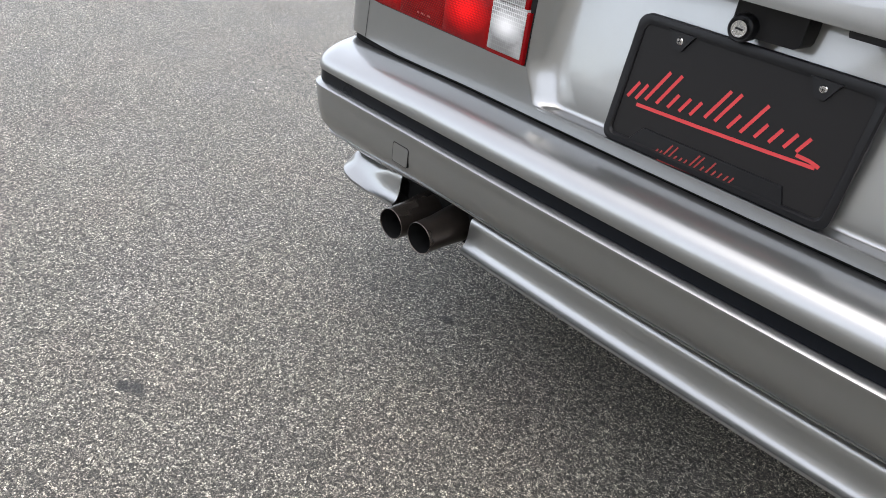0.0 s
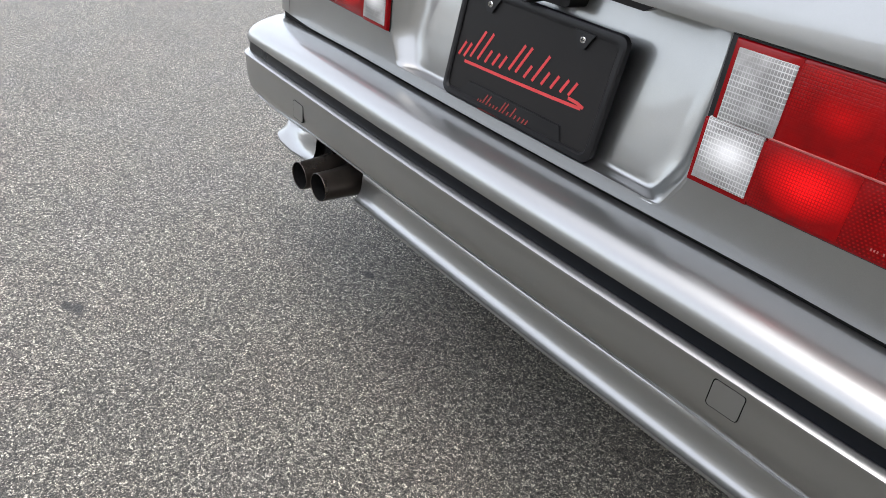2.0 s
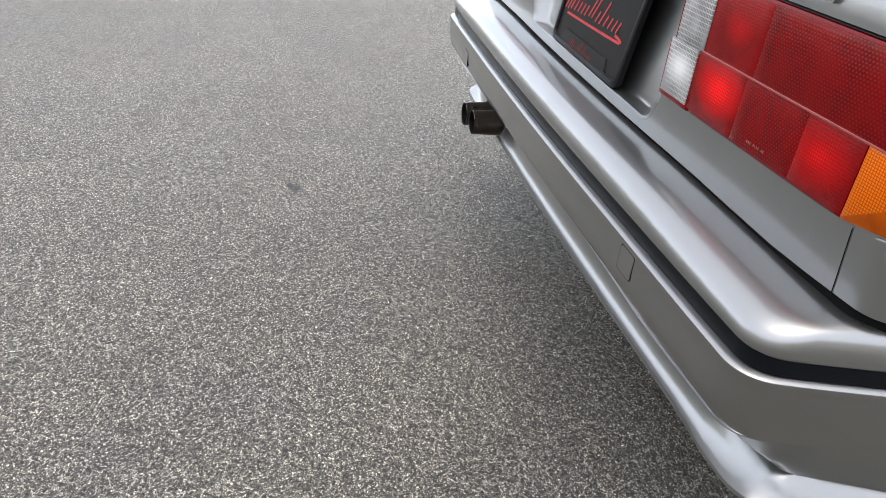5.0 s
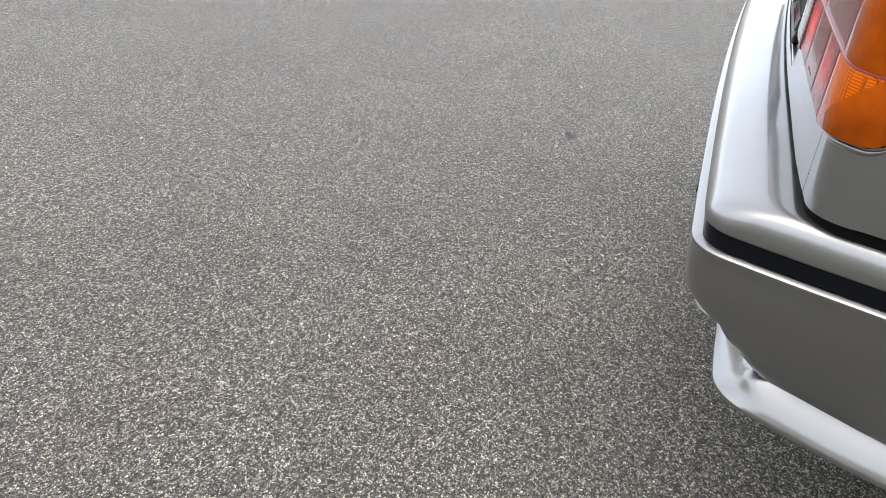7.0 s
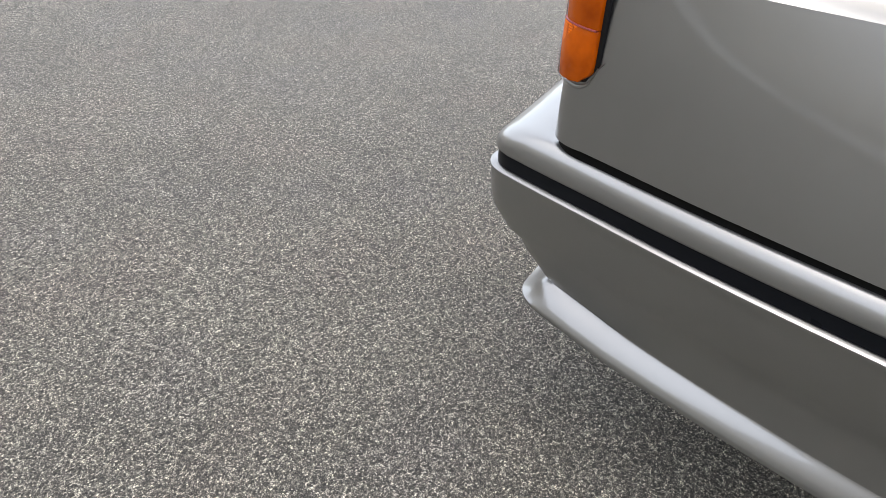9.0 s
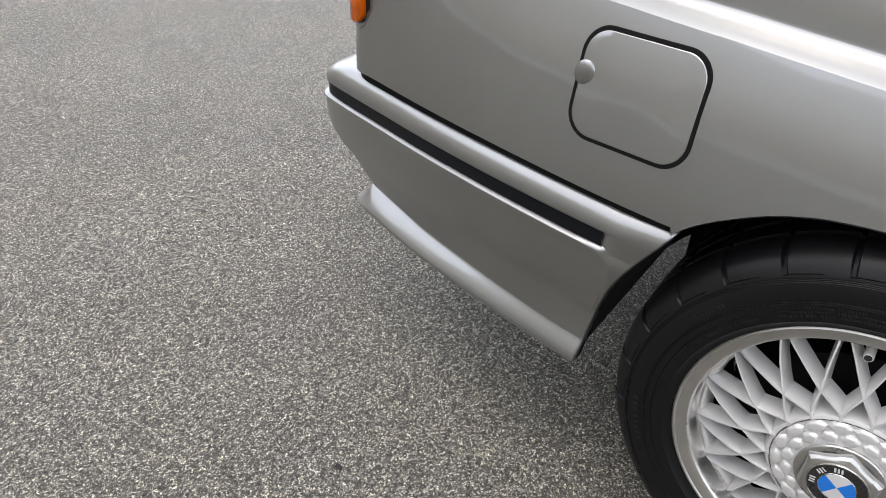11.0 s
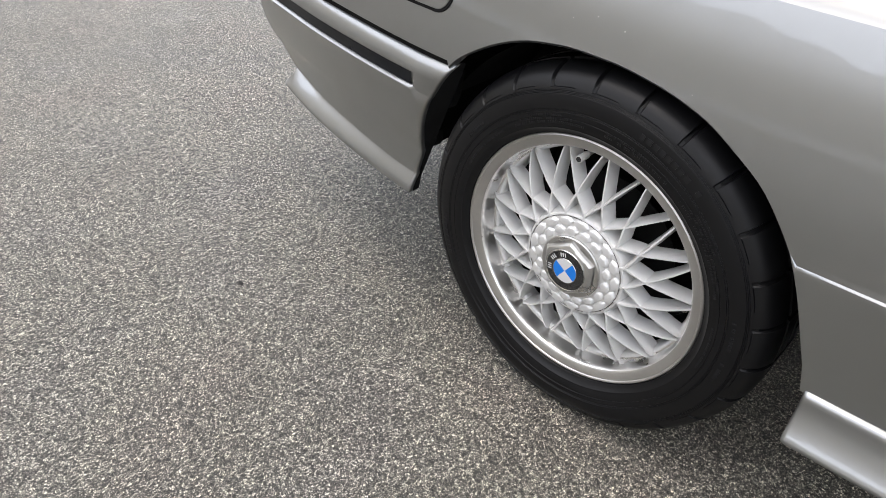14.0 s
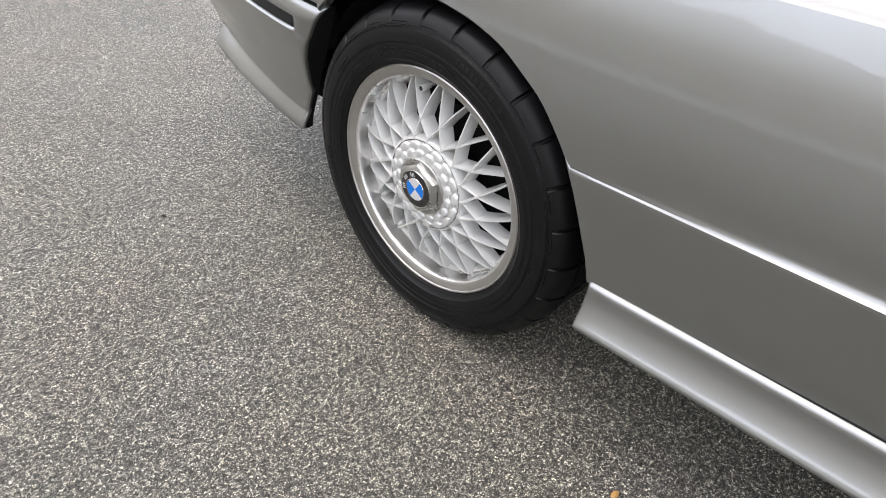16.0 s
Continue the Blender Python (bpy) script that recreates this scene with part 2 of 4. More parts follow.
CHROME = make_plain("chrome", (0.60, 0.60, 0.59), 0.12, 1.0, vary=0.04, scale=40)
STEEL = make_plain("cap_metal", (0.44, 0.432, 0.415), 0.28, 0.9, 0.2, vary=0.08, scale=50)
PIPE = make_plain("dark_exhaust_steel", (0.105, 0.088, 0.078), 0.27, 0.85, vary=0.3, scale=18)
# soot in the exhaust; elsewhere shade of hollows put into a near-black colour
SOOT_AND_SHADE = make_plain("soot_and_shade", (0.004, 0.004, 0.004), 0.95, vary=0.3, scale=40, spec=0.15)
PLATE = make_plain("matt_dark_plate", (0.0095, 0.0088, 0.0088), 0.45, vary=0.12, scale=12, spec=0.18)
FLANGE = make_plain("machined_rim_flange", (0.43, 0.42, 0.40), 0.36, 0.9, 0.0, vary=0.08, scale=60)
RED_INK = make_plain("red_ink", (0.44, 0.026, 0.029), 0.5, vary=0.08, scale=80)
RED_DIM = make_plain("faded_red_ink", (0.21, 0.015, 0.012), 0.55, vary=0.15, scale=80)
BLUE = make_plain("emblem_blue", (0.006, 0.15, 0.56), 0.2, coat=0.2, vary=0.05)
WHITE = make_plain("emblem_white", (0.52, 0.52, 0.52), 0.2, coat=0.6, vary=0.03)
BADGE_BLACK = make_plain("emblem_black", (0.012, 0.012, 0.012), 0.25, coat=0.5, vary=0.1)
BADGE_LIGHT_BLUE = make_plain("badge_light_blue", (0.012, 0.24, 0.70), 0.25, coat=0.5, vary=0.05)
BADGE_DARK_BLUE = make_plain("badge_dark_blue", (0.02, 0.03, 0.20), 0.25, coat=0.5, vary=0.05)
BADGE_ORANGE = make_plain("badge_orange", (0.72, 0.085, 0.022), 0.25, coat=0.5, vary=0.05)
BULBS = [(0.425, 0.669, 0.052, 1.05), (0.605, 0.665, 0.05, 0.5), (0.43, 0.742, 0.030, 0.22), (0.40, 0.775, 0.022, 0.10)]
LENS_RED = make_lens("red_lamp_lens", (0.24, 0.0010, 0.0020), (0.105, 0.0006, 0.0012), (0.0030, 0.0036), BULBS)
LENS_REFLEX = make_lens("red_reflector_lens", (0.22, 0.0010, 0.0020), (0.085, 0.0006, 0.0012), (0.0030, 0.0030), BULBS, dots=0.0035)
LENS_RIDGE = make_plain("pale_lens_ridge", (0.30, 0.065, 0.06), 0.2, coat=0.3, vary=0.1)
LENS_FRAME = make_plain("red_lamp_frame", (0.17, 0.001, 0.0025), 0.15, spec=0.25, vary=0.1)
LENS_WHITE = make_lens("clear_lamp_lens", (0.19, 0.187, 0.182), (0.58, 0.575, 0.565), (0.0034, 0.0058), thin=0.16, patchy=0.45, pale_oval=(0.338, 0.668, 0.034))
LENS_AMBER = make_lens("amber_lamp_lens", (0.72, 0.14, 0.002), (0.28, 0.045, 0.001), (0.0030, 0.0030), rough=0.1, facet=True)
TREES = make_plain("hazy_distance", (0.53, 0.48, 0.40), 0.9, vary=0.35, scale=0.5)
GLASS = make_plain("dark_window_glass", (0.02, 0.022, 0.022), 0.06, coat=0.8, vary=0.1)


# ---------------------------------------------------------------- building helpers
def mesh_of(name, bm, materials, sharp=32, merge=0.0):
    if merge:
        bmesh.ops.remove_doubles(bm, verts=bm.verts, dist=merge)
        bmesh.ops.dissolve_degenerate(bm, edges=bm.edges, dist=1e-5)
    bmesh.ops.recalc_face_normals(bm, faces=bm.faces)
    for f in bm.faces:
        f.smooth = True
    me = bpy.data.meshes.new(name)
    bm.to_mesh(me)
    bm.free()
    for m in materials if isinstance(materials, (list, tuple)) else [materials]:
        me.materials.append(m)
    me.set_sharp_from_angle(angle=radians(sharp))
    return me


def part(name, bm, material, parent, label="", sharp=32, merge=0.0):
    ob = new(name, mesh_of(name, bm, material, sharp, merge))
    ob.parent = parent
    return tagged(ob, label) if label else ob


def grid(bm, rows, skip=None, close=False, mat=0):
    """Faces between rows of points; skip(i, j) leaves a face out; close joins each row's ends."""
    vs = [[bm.verts.new(p) for p in r] for r in rows]
    for i in range(len(vs) - 1):
        n = len(vs[i])
        for j in range(n if close else n - 1):
            if skip and skip(i, j):
                continue
            q = (vs[i][j], vs[i][(j + 1) % n], vs[i + 1][(j + 1) % n], vs[i + 1][j])
            f = bm.faces.new(q)
            f.material_index = mat
    return vs


def revolve(bm, profile, n=96, mat=0, axis_x=0.0, shape=None):
    """Turns a profile of (along x, radius) round the x axis."""
    rows = []
    for i in range(n):
        a = 2 * math.pi * i / n
        row = []
        for j, (x, r) in enumerate(profile):
            if shape:
                x, r = shape(i, j, x, r)
            row.append((axis_x + x, r * math.sin(a), r * math.cos(a)))
        rows.append(row)
    rows.append(rows[0])
    vs = grid(bm, rows, mat=mat)
    return vs


def box(bm, lo, hi, mat=0):
    v = [bm.verts.new((x, y, z)) for x in (lo[0], hi[0]) for y in (lo[1], hi[1]) for z in (lo[2], hi[2])]
    for q in ((0, 1, 3, 2), (4, 6, 7, 5), (0, 4, 5, 1), (2, 3, 7, 6), (0, 2, 6, 4), (1, 5, 7, 3)):
        bm.faces.new([v[i] for i in q]).material_index = mat


def solid(bm, outline, front, back, mat=0, inset=0.0):
    """A plate from an outline: front(p) and back(p) give its two sides' points; inset bevels the front's rim."""
    cx = sum(p[0] for p in outline) / len(outline)
    cz = sum(p[1] for p in outline) / len(outline)
    rim = [(cx + (p[0] - cx) * (1 - inset), cz + (p[1] - cz) * (1 - inset)) for p in outline]
    f = [bm.verts.new(front(p)) for p in rim]
    b = [bm.verts.new(back(p)) for p in outline]
    n = len(outline)
    bm.faces.new(f).material_index = mat
    for i in range(n):
        bm.faces.new((f[i], b[i], b[(i + 1) % n], f[(i + 1) % n])).material_index = mat


def rounded(x0, x1, z0, z1, r, n=6):
    pts = []
    for cx, cz, a0 in ((x1 - r, z1 - r, 0), (x0 + r, z1 - r, 90), (x0 + r, z0 + r, 180), (x1 - r, z0 + r, 270)):
        for i in range(n + 1):
            a = radians(a0 + 90 * i / n)
            pts.append((cx + r * math.cos(a), cz + r * math.sin(a)))
    return pts


def lerp(a, b, f):
    return a + (b - a) * f


def table(x, pts):
    return float(np.interp(x, [p[0] for p in pts], [p[1] for p in pts]))


# ---------------------------------------------------------------- ground
bm = bmesh.new()
for a, b in ((-600, 600),):
    bm.faces.new([bm.verts.new(p) for p in ((a, a, 0), (b, a, 0), (b, b, 0), (a, b, 0))])
ground = new("ground", mesh_of("ground", bm, ASPHALT))
tagged(ground, "grey asphalt with fine pale stone chippings", "ground", kind="structure")

# a far, uneven, unseen belt of trees closes the place all round
bm = bmesh.new()
rnd = random.Random(11)
ring, crest = [], []
for i in range(180):
    a = 2 * math.pi * i / 180
    r = 34 + 4 * noise.noise((math.cos(a) * 3, math.sin(a) * 3, 0))
    off = (a + math.pi) % (2 * math.pi) - math.pi
    # raised on one side to darken what the paint reflects there
    tall = min(1.0, max(0.0, (off + 2.1) / 0.6)) * min(1.0, max(0.0, (1.4 - off) / 1.1))
    h = 3.5 + 11.5 * tall * tall * (3 - 2 * tall) + 1.6 * noise.noise((math.cos(a) * 5, math.sin(a) * 5, 4)) + rnd.uniform(-0.6, 0.6)
    ring.append((r * math.cos(a), r * math.sin(a), 0.0))
    crest.append((r * 1.02 * math.cos(a), r * 1.02 * math.sin(a), h))
mid_ring = [(lerp(p[0], q[0], 0.5) * 0.97, lerp(p[1], q[1], 0.5) * 0.97, q[2] * 0.55) for p, q in zip(ring, crest)]
back_ring = [(x * 1.06, y * 1.06, 0.0) for x, y, z in crest]
grid(bm, [ring, mid_ring, crest, back_ring], close=True)
backdrop = new("backdrop", mesh_of("backdrop", bm, TREES))
tagged(backdrop, "unseen distant hazy brown belt of trees and low buildings", "backdrop", kind="structure")

# an unseen pale band, added so the flank reflects a bright line
bm = bmesh.new()
foot = []
for i in range(180):
    a = 2 * math.pi * i / 180
    foot.append((29.5 * math.cos(a), 29.5 * math.sin(a)))
grid(bm, [[(x * g, y * g, z) for x, y in foot] for g, z in ((1.0, 0.0), (1.0, 0.9), (1.008, 0.9), (1.008, 0.0))], close=True)
reflected_band = new("band_far", mesh_of("band_far", bm, make_plain("pale_reflected_band", (0.84, 0.83, 0.80), 0.85, vary=0.12, scale=0.6)))
tagged(reflected_band, "unseen low pale band added for a bright reflected line", "wall", kind="structure")

# ---------------------------------------------------------------- the car
car = tagged(new("car"), "silver metallic two-door saloon parked on grey asphalt", "car")

# plan of the flank at bumper height: y, x
FLANK = [(-1.00, 0.698), (-0.97, 0.707), (-0.88, 0.733), (-0.78, 0.760), (-0.70, 0.781), (-0.60, 0.803), (-0.50, 0.822), (-0.40, 0.838), (-0.34, 0.846),
         (-0.27, 0.852), (-0.10, 0.857), (0.10, 0.860), (0.40, 0.861), (1.60, 0.858), (2.30, 0.850), (2.75, 0.835), (3.05, 0.790), (3.30, 0.700)]
FY = np.arange(-1.0, 3.31, 0.01)
FX = np.interp(FY, [p[0] for p in FLANK], [p[1] for p in FLANK])
_k = np.hanning(23)
FX = np.convolve(np.pad(FX, 11, mode="reflect", reflect_type="odd"), _k / _k.sum(), mode="valid")


def flank(y):
    return float(np.interp(y, FY, FX))


def half_rail(rear_y, crown, side, radius, xs, side_ys, arc=8):
    """The right half of one level's outline from the middle of the rear round the corner to the front: list of (x, y)."""
    yc = rear_y
    for _ in range(6):
        xc = side(yc)
        yc = rear_y + crown * xc * xc
    pts = [(x, rear_y + crown * x * x) for x in xs]
    a = (xc - radius, rear_y + crown * (xc - radius) ** 2)
    b = (side(yc + radius), yc + radius)
    for i in range(arc + 1):
        t = i / arc
        pts.append(tuple((1 - t) ** 2 * a[k] + 2 * t * (1 - t) * (xc, yc)[k] + t * t * b[k] for k in (0, 1)))
    return pts, b[1], [(side(y), y) for y in side_ys(b[1])]


# ---- bumper: levels from top to bottom as rear y, rear z, side inset, side z, corner radius
BUMPER = [
    (-0.872, 0.525, 0.040, 0.508, 0.030),
    (-0.878, 0.5462, 0.033, 0.5310, 0.030),
    (-0.900, 0.5485, 0.025, 0.5347, 0.031),
    (-0.920, 0.5489, 0.0185, 0.5338, 0.033),
    (-0.940, 0.5473, 0.0128, 0.5303, 0.036),
    (-0.9565, 0.5441, 0.0078, 0.5253, 0.038),
    (-0.9695, 0.5390, 0.0040, 0.5192, 0.038),
    (-0.9785, 0.5315, 0.0015, 0.5128, 0.037),
    (-0.9840, 0.5180, 0.0, 0.5060, 0.036),
    (-0.9825, 0.5055, 0.0, 0.5025, 0.036),
    (-0.9750, 0.5045, 0.006, 0.5015, 0.034),
    (-0.9750, 0.4840, 0.006, 0.4790, 0.034),
    (-0.9860, 0.4828, 0.000, 0.4778, 0.038),
    (-0.9903, 0.4802, -0.0040, 0.4750, 0.039),
    (-0.9908, 0.4768, -0.0045, 0.4715, 0.039),
    (-0.9890, 0.4720, -0.0020, 0.4670, 0.039),
    (-0.9890, 0.4560, -0.001, 0.4520, 0.039),
    (-0.9880, 0.4340, 0.0025, 0.4300, 0.039),
    (-0.9835, 0.4140, 0.0080, 0.4050, 0.039),
    (-0.9640, 0.3960, 0.0160, 0.3780, 0.038),
    (-0.9662, 0.3951, 0.0163, 0.3770, 0.038),
    (-0.9662, 0.3938, 0.0168, 0.3755, 0.038),
    (-0.9400, 0.3880, 0.0220, 0.3600, 0.038),
    (-0.926, 0.3650, 0.0280, 0.3440, 0.036),
    (-0.8985, 0.3450, 0.0385, 0.3080, 0.030),
    (-0.8890, 0.3400, 0.0410, 0.3000, 0.028),
    (-0.8935, 0.3395, 0.0405, 0.2990, 0.028),
    (-0.8972, 0.3372, 0.0380, 0.2965, 0.028),
    (-0.8996, 0.3328, 0.0340, 0.2930, 0.028),
    (-0.9003, 0.3250, 0.0285, 0.2885, 0.034),
    (-0.9010, 0.3130, 0.0230, 0.2835, 0.040),
    (-0.9030, 0.3000, 0.0185, 0.2790, 0.046),
    (-0.9072, 0.2905, 0.0155, 0.2755, 0.050),
    (-0.9120, 0.2855, 0.0135, 0.2715, 0.051),
    (-0.9180, 0.2838, 0.0120, 0.2685, 0.052),
    (-0.9180, 0.2790, 0.0130, 0.2630, 0.050),
    (-0.870, 0.2800, 0.0450, 0.2640, 0.030),
    (-0.865, 0.3100, 0.0500, 0.2900, 0.030),
]
STEP_ROW = 24
CHAMFER = (19, 20, 21)
BUMPER_END = [(0.255, -0.368), (0.30, -0.362), (0.36, -0.352), (0.42, -0.333), (0.46, -0.314), (0.50, -0.288), (0.53, -0.268), (0.56, -0.262)]
NOTCH = (-0.535, -0.352)
REAR_XS = [0.0, 0.09, 0.18, 0.27, 0.352, 0.40, 0.445, 0.49, 0.535, 0.58, 0.615]
CROWN = 0.030


def bumper_rail(k, grow=0.0, stop=None):
    ry, rz, inset, sz, rad = BUMPER[k]
    groove = k in (10, 11, 12, 13, 14)

    def side(y):
        i = inset
        if k >= STEP_ROW:
            i *= 1 - 0.5 * min(1.0, max(0.0, (y + 0.78) / 0.36))
        if groove and y > -0.346:
            i = 0.0
        return flank(y) - i + grow

    end = table(sz, BUMPER_END) if stop is None else stop

    def ys(y0):
        base = [lerp(y0, -0.352, (i + 1) / 16) for i in range(16)]
        tail = [-0.344, -0.336] if stop is None else []
        if stop is None:
            base = [min(b, end) for b in base]
            tail = [min(b, end - 0.001) for b in tail] + [end]
        else:
            base = [min(b, stop) for b in base]
        return base + tail

    rear, yb, sidepts = half_rail(ry - grow - 0.0, CROWN, side, rad, REAR_XS, ys)
    nr = len(REAR_XS)
    turn = 0.9 if k >= STEP_ROW else 0.75 if k == STEP_ROW - 1 else 0.55
    out = []
    for i, (x, y) in enumerate(rear):
        arc = max(0.0, (i - nr) / (len(rear) - 1 - nr)) if i >= nr else 0.0
        f = arc * arc * (3 - 2 * arc) * turn
        if k < STEP_ROW:
            f = min(1.0, max(0.0, (x - 0.36) / (rear[-1][0] - 0.36)))
            f = f * f * (3 - 2 * f) * turn
        else:
            # the lip lies down into a shelf towards the corner
            w = min(1.0, max(0.0, (x - 0.54) / 0.12))
            w = w * w * (3 - 2 * w)
            f = max(f, 0.9 * w)
            y += w * (1 - arc) * max(0.0, inset - 0.0135) * 0.8
        lift = 0.0
        if k in CHAMFER:
            # the chamfer under the face runs out towards the corner
            w = min(1.0, max(0.0, (x - 0.16) / 0.26)) * (1 - min(1.0, max(0.0, (x - 0.50) / 0.14)))
            y, lift = y - 0.0150 * w, 0.0125 * w * (1 - f)
        out.append((x, y, lerp(rz, sz, f) + lift))
    for j, (x, y) in enumerate(sidepts):
        f = turn + (1 - turn) * (j + 1) / len(sidepts)
        out.append((x, y, lerp(rz, sz, f)))
    # the lower lip rises a little round the corner
    share = min(1.0, max(0.0, (k - STEP_ROW + 2) / 3))
    out = [(x, y, z + share * 0.013 * math.exp(-(((x - 0.70) / 0.07) ** 2 + ((y + 0.87) / 0.08) ** 2))) for x, y, z in out]
    if stop is None:
        x, y, z = out[-1]
        out += [(x - 0.0012, y + 0.0025, z), (x - 0.004, y + 0.0045, z), (x - 0.009, y + 0.0055, z)]
    return out


def whole(rows):
    """Right halves to whole rows from the left end to the right."""
    return [[(-x, y, z) for x, y, z in reversed(r)][:-1] + list(r) for r in rows]


bm = bmesh.new()
rows = whole([bumper_rail(k) for k in range(len(BUMPER))])


def notch_skip(i, j):
    mx = (rows[0][j][0] + rows[0][j + 1][0]) / 2
    return i >= STEP_ROW and NOTCH[0] < mx < NOTCH[1] and rows[i][j][1] < -0.8


grid(bm, rows, notch_skip)
# near-black sheets close the bumper's ends, their shade put into the colour
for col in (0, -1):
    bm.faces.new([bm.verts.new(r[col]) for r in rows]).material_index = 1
bumper = part("rear_bumper", bm, [PAINT, SOOT_AND_SHADE], car, "body-coloured rear bumper with a lower lip", sharp=40, merge=0.00005)

bm = bmesh.new()
strip_rows = whole([bumper_rail(10, 0.004, -0.3465), bumper_rail(11, 0.004, -0.3465)])
top_row, low_row = strip_rows
mid = [[(a[0] * 1.0, a[1], lerp(a[2], b[2], f)) for a, b in zip(top_row, low_row)] for f in (0.04, 0.5, 0.96)]
grid(bm, mid)
part("trim_strip", bm, TRIM_BLACK, bumper, "black rubber trim strip")

# covers of the towing eyes
def tow_cover(sign):
    bm = bmesh.new()
    x0, x1 = (0.443, 0.480) if sign > 0 else (-0.467, -0.430)
    out = rounded(x0, x1, 0.4365, 0.4715, 0.004, 3) if sign > 0 else rounded(x0, x1, 0.4225, 0.4555, 0.004, 3)
    solid(bm, out, lambda p: (p[0], -0.9893 + CROWN * p[0] ** 2 - 0.0004, p[1]), lambda p: (p[0], -0.975 + CROWN * p[0] ** 2, p[1]), inset=0.02)
    part("tow_cover", bm, PAINT, bumper)
    bm = bmesh.new()
    zs = [p[1] for p in out]
    edge = rounded(x0 - 0.0011, x1 + 0.0008, min(zs) - 0.0008, max(zs) + 0.0008, 0.0045, 3)
    solid(bm, edge, lambda p: (p[0], -0.98915 + CROWN * p[0] ** 2, p[1]), lambda p: (p[0], -0.97 + CROWN * p[0] ** 2, p[1]))
    part("cover_gap", bm, UNDER_AND_SHADE, bumper)


tow_cover(1)
tow_cover(-1)

# ---- body shell
ZS = [0.297, 0.33, 0.37, 0.41, 0.44, 0.4525, 0.455, 0.457, 0.4585, 0.461, 0.4635, 0.466, 0.470, 0.49, 0.51, 0.53, 0.545, 0.56, 0.573, 0.59, 0.605, 0.622, 0.64, 0.66, 0.68, 0.70, 0.72,
      0.742, 0.758, 0.766, 0.771, 0.776, 0.780, 0.7865, 0.7875, 0.792, 0.80, 0.82, 0.85, 0.872, 0.884, 0.890]
LEAN = [(0.47, 0.0), (0.50, 0.0010), (0.53, 0.0029), (0.56, 0.0060), (0.59, 0.0102), (0.62, 0.0152), (0.65, 0.0207), (0.68, 0.0269), (0.70, 0.0319), (0.728, 0.0404), (0.758, 0.0504), (0.766, 0.0533), (0.771, 0.062), (0.776, 0.075), (0.780, 0.0835), (0.7865, 0.0885), (0.7875, 0.089),
        (0.80, 0.0905), (0.85, 0.099), (0.872, 0.110), (0.884, 0.125), (0.89, 0.145)]
ARCH = [(-0.290, 0.50), (-0.266, 0.5415), (-0.226, 0.569), (-0.176, 0.596), (-0.126, 0.612), (-0.06, 0.620), (0.018, 0.6175), (0.089, 0.606), (0.152, 0.586),
        (0.236, 0.535), (0.295, 0.463), (0.335, 0.362), (0.353, 0.297)]


AY = np.arange(-0.30, 0.361, 0.002)
AZ = np.interp(AY, [p[0] for p in ARCH], [p[1] for p in ARCH])
_s = np.hanning(41)
AZ = np.convolve(np.pad(AZ, 20, mode="reflect", reflect_type="odd"), _s / _s.sum(), mode="valid")


def arch_low(y):
    if y < -0.27:
        return lerp(0.5545, 0.5425, min(1.0, max(0.0, (y + 0.87) / 0.60)))
    if y < 0.353:
        return max(0.297, float(np.interp(y, AY, AZ)))
    if 2.25 < y < 2.875:
        return 0.297 + 0.323 * math.sqrt(max(0.0, 1 - ((y - 2.5625) / 0.3125) ** 2))
    return 0.297


# the shoulder crease falls towards the front: y, drop
FALL = [(-0.60, 0.0), (-0.43, 0.001), (-0.27, 0.010), (-0.115, 0.023), (0.03, 0.033), (0.17, 0.040), (0.29, 0.044), (0.60, 0.050), (1.6, 0.050), (2.4, 0.040), (3.3, 0.040)]
CREASE_FOOT, CREASE = 0.48, 0.766


def fallen(p, y):
    """Height of a body level p at y, with the crease's fall."""
    if p <= CREASE_FOOT:
        return p
    d = table(y, FALL)
    return CREASE_FOOT + (p - CREASE_FOOT) * (1 - d / (CREASE - CREASE_FOOT)) if p < CREASE else p - d


def level_at(z, y):
    """The body level that passes height z at y."""
    if z <= CREASE_FOOT:
        return z
    d = table(y, FALL)
    return CREASE_FOOT + (z - CREASE_FOOT) / (1 - d / (CREASE - CREASE_FOOT)) if z < CREASE - d else z + d


def body_side(z):
    def side(y):
        amount = min(1.0, max(0.25, (y + 0.90) / 0.38))
        x = flank(y) - 0.003 - table(level_at(z, y), LEAN) * amount
        if y > 0.2:
            f = min(1.0, max(0.0, (y - 0.25) / 0.5))
            x += table(z, ((0.455, 0.0018), (0.4585, 0.0012), (0.461, -0.0004 - 0.0025 * f), (0.4635, -0.0052 * f), (0.466, -0.0075 * f), (0.470, -0.009 * f)))
            if z < 0.455:
                x -= 0.24 * f * (z - 0.435) ** 2
        return x
    return side


SIDE_YS = [-0.83, -0.80, -0.77, -0.73, -0.69, -0.65, -0.60, -0.55, -0.50, -0.45, -0.40, -0.35, -0.31, -0.285, -0.271, -0.268]
SIDE_YS += [round(-0.258 + 0.0118 * i, 4) for i in range(52)] + [0.353, 0.356, 0.42, 0.5, 0.6, 0.72, 0.9, 1.1, 1.4, 1.8, 2.1, 2.24]
SIDE_YS += [2.26, 2.28, 2.32, 2.38, 2.46, 2.56, 2.66, 2.74, 2.80, 2.84, 2.86, 2.88, 2.95, 3.05, 3.15, 3.25, 3.30]
BODY_XS = [0.0, 0.09, 0.18, 0.272, 0.34, 0.42, 0.50, 0.58, 0.64]
BODY_R = 0.034


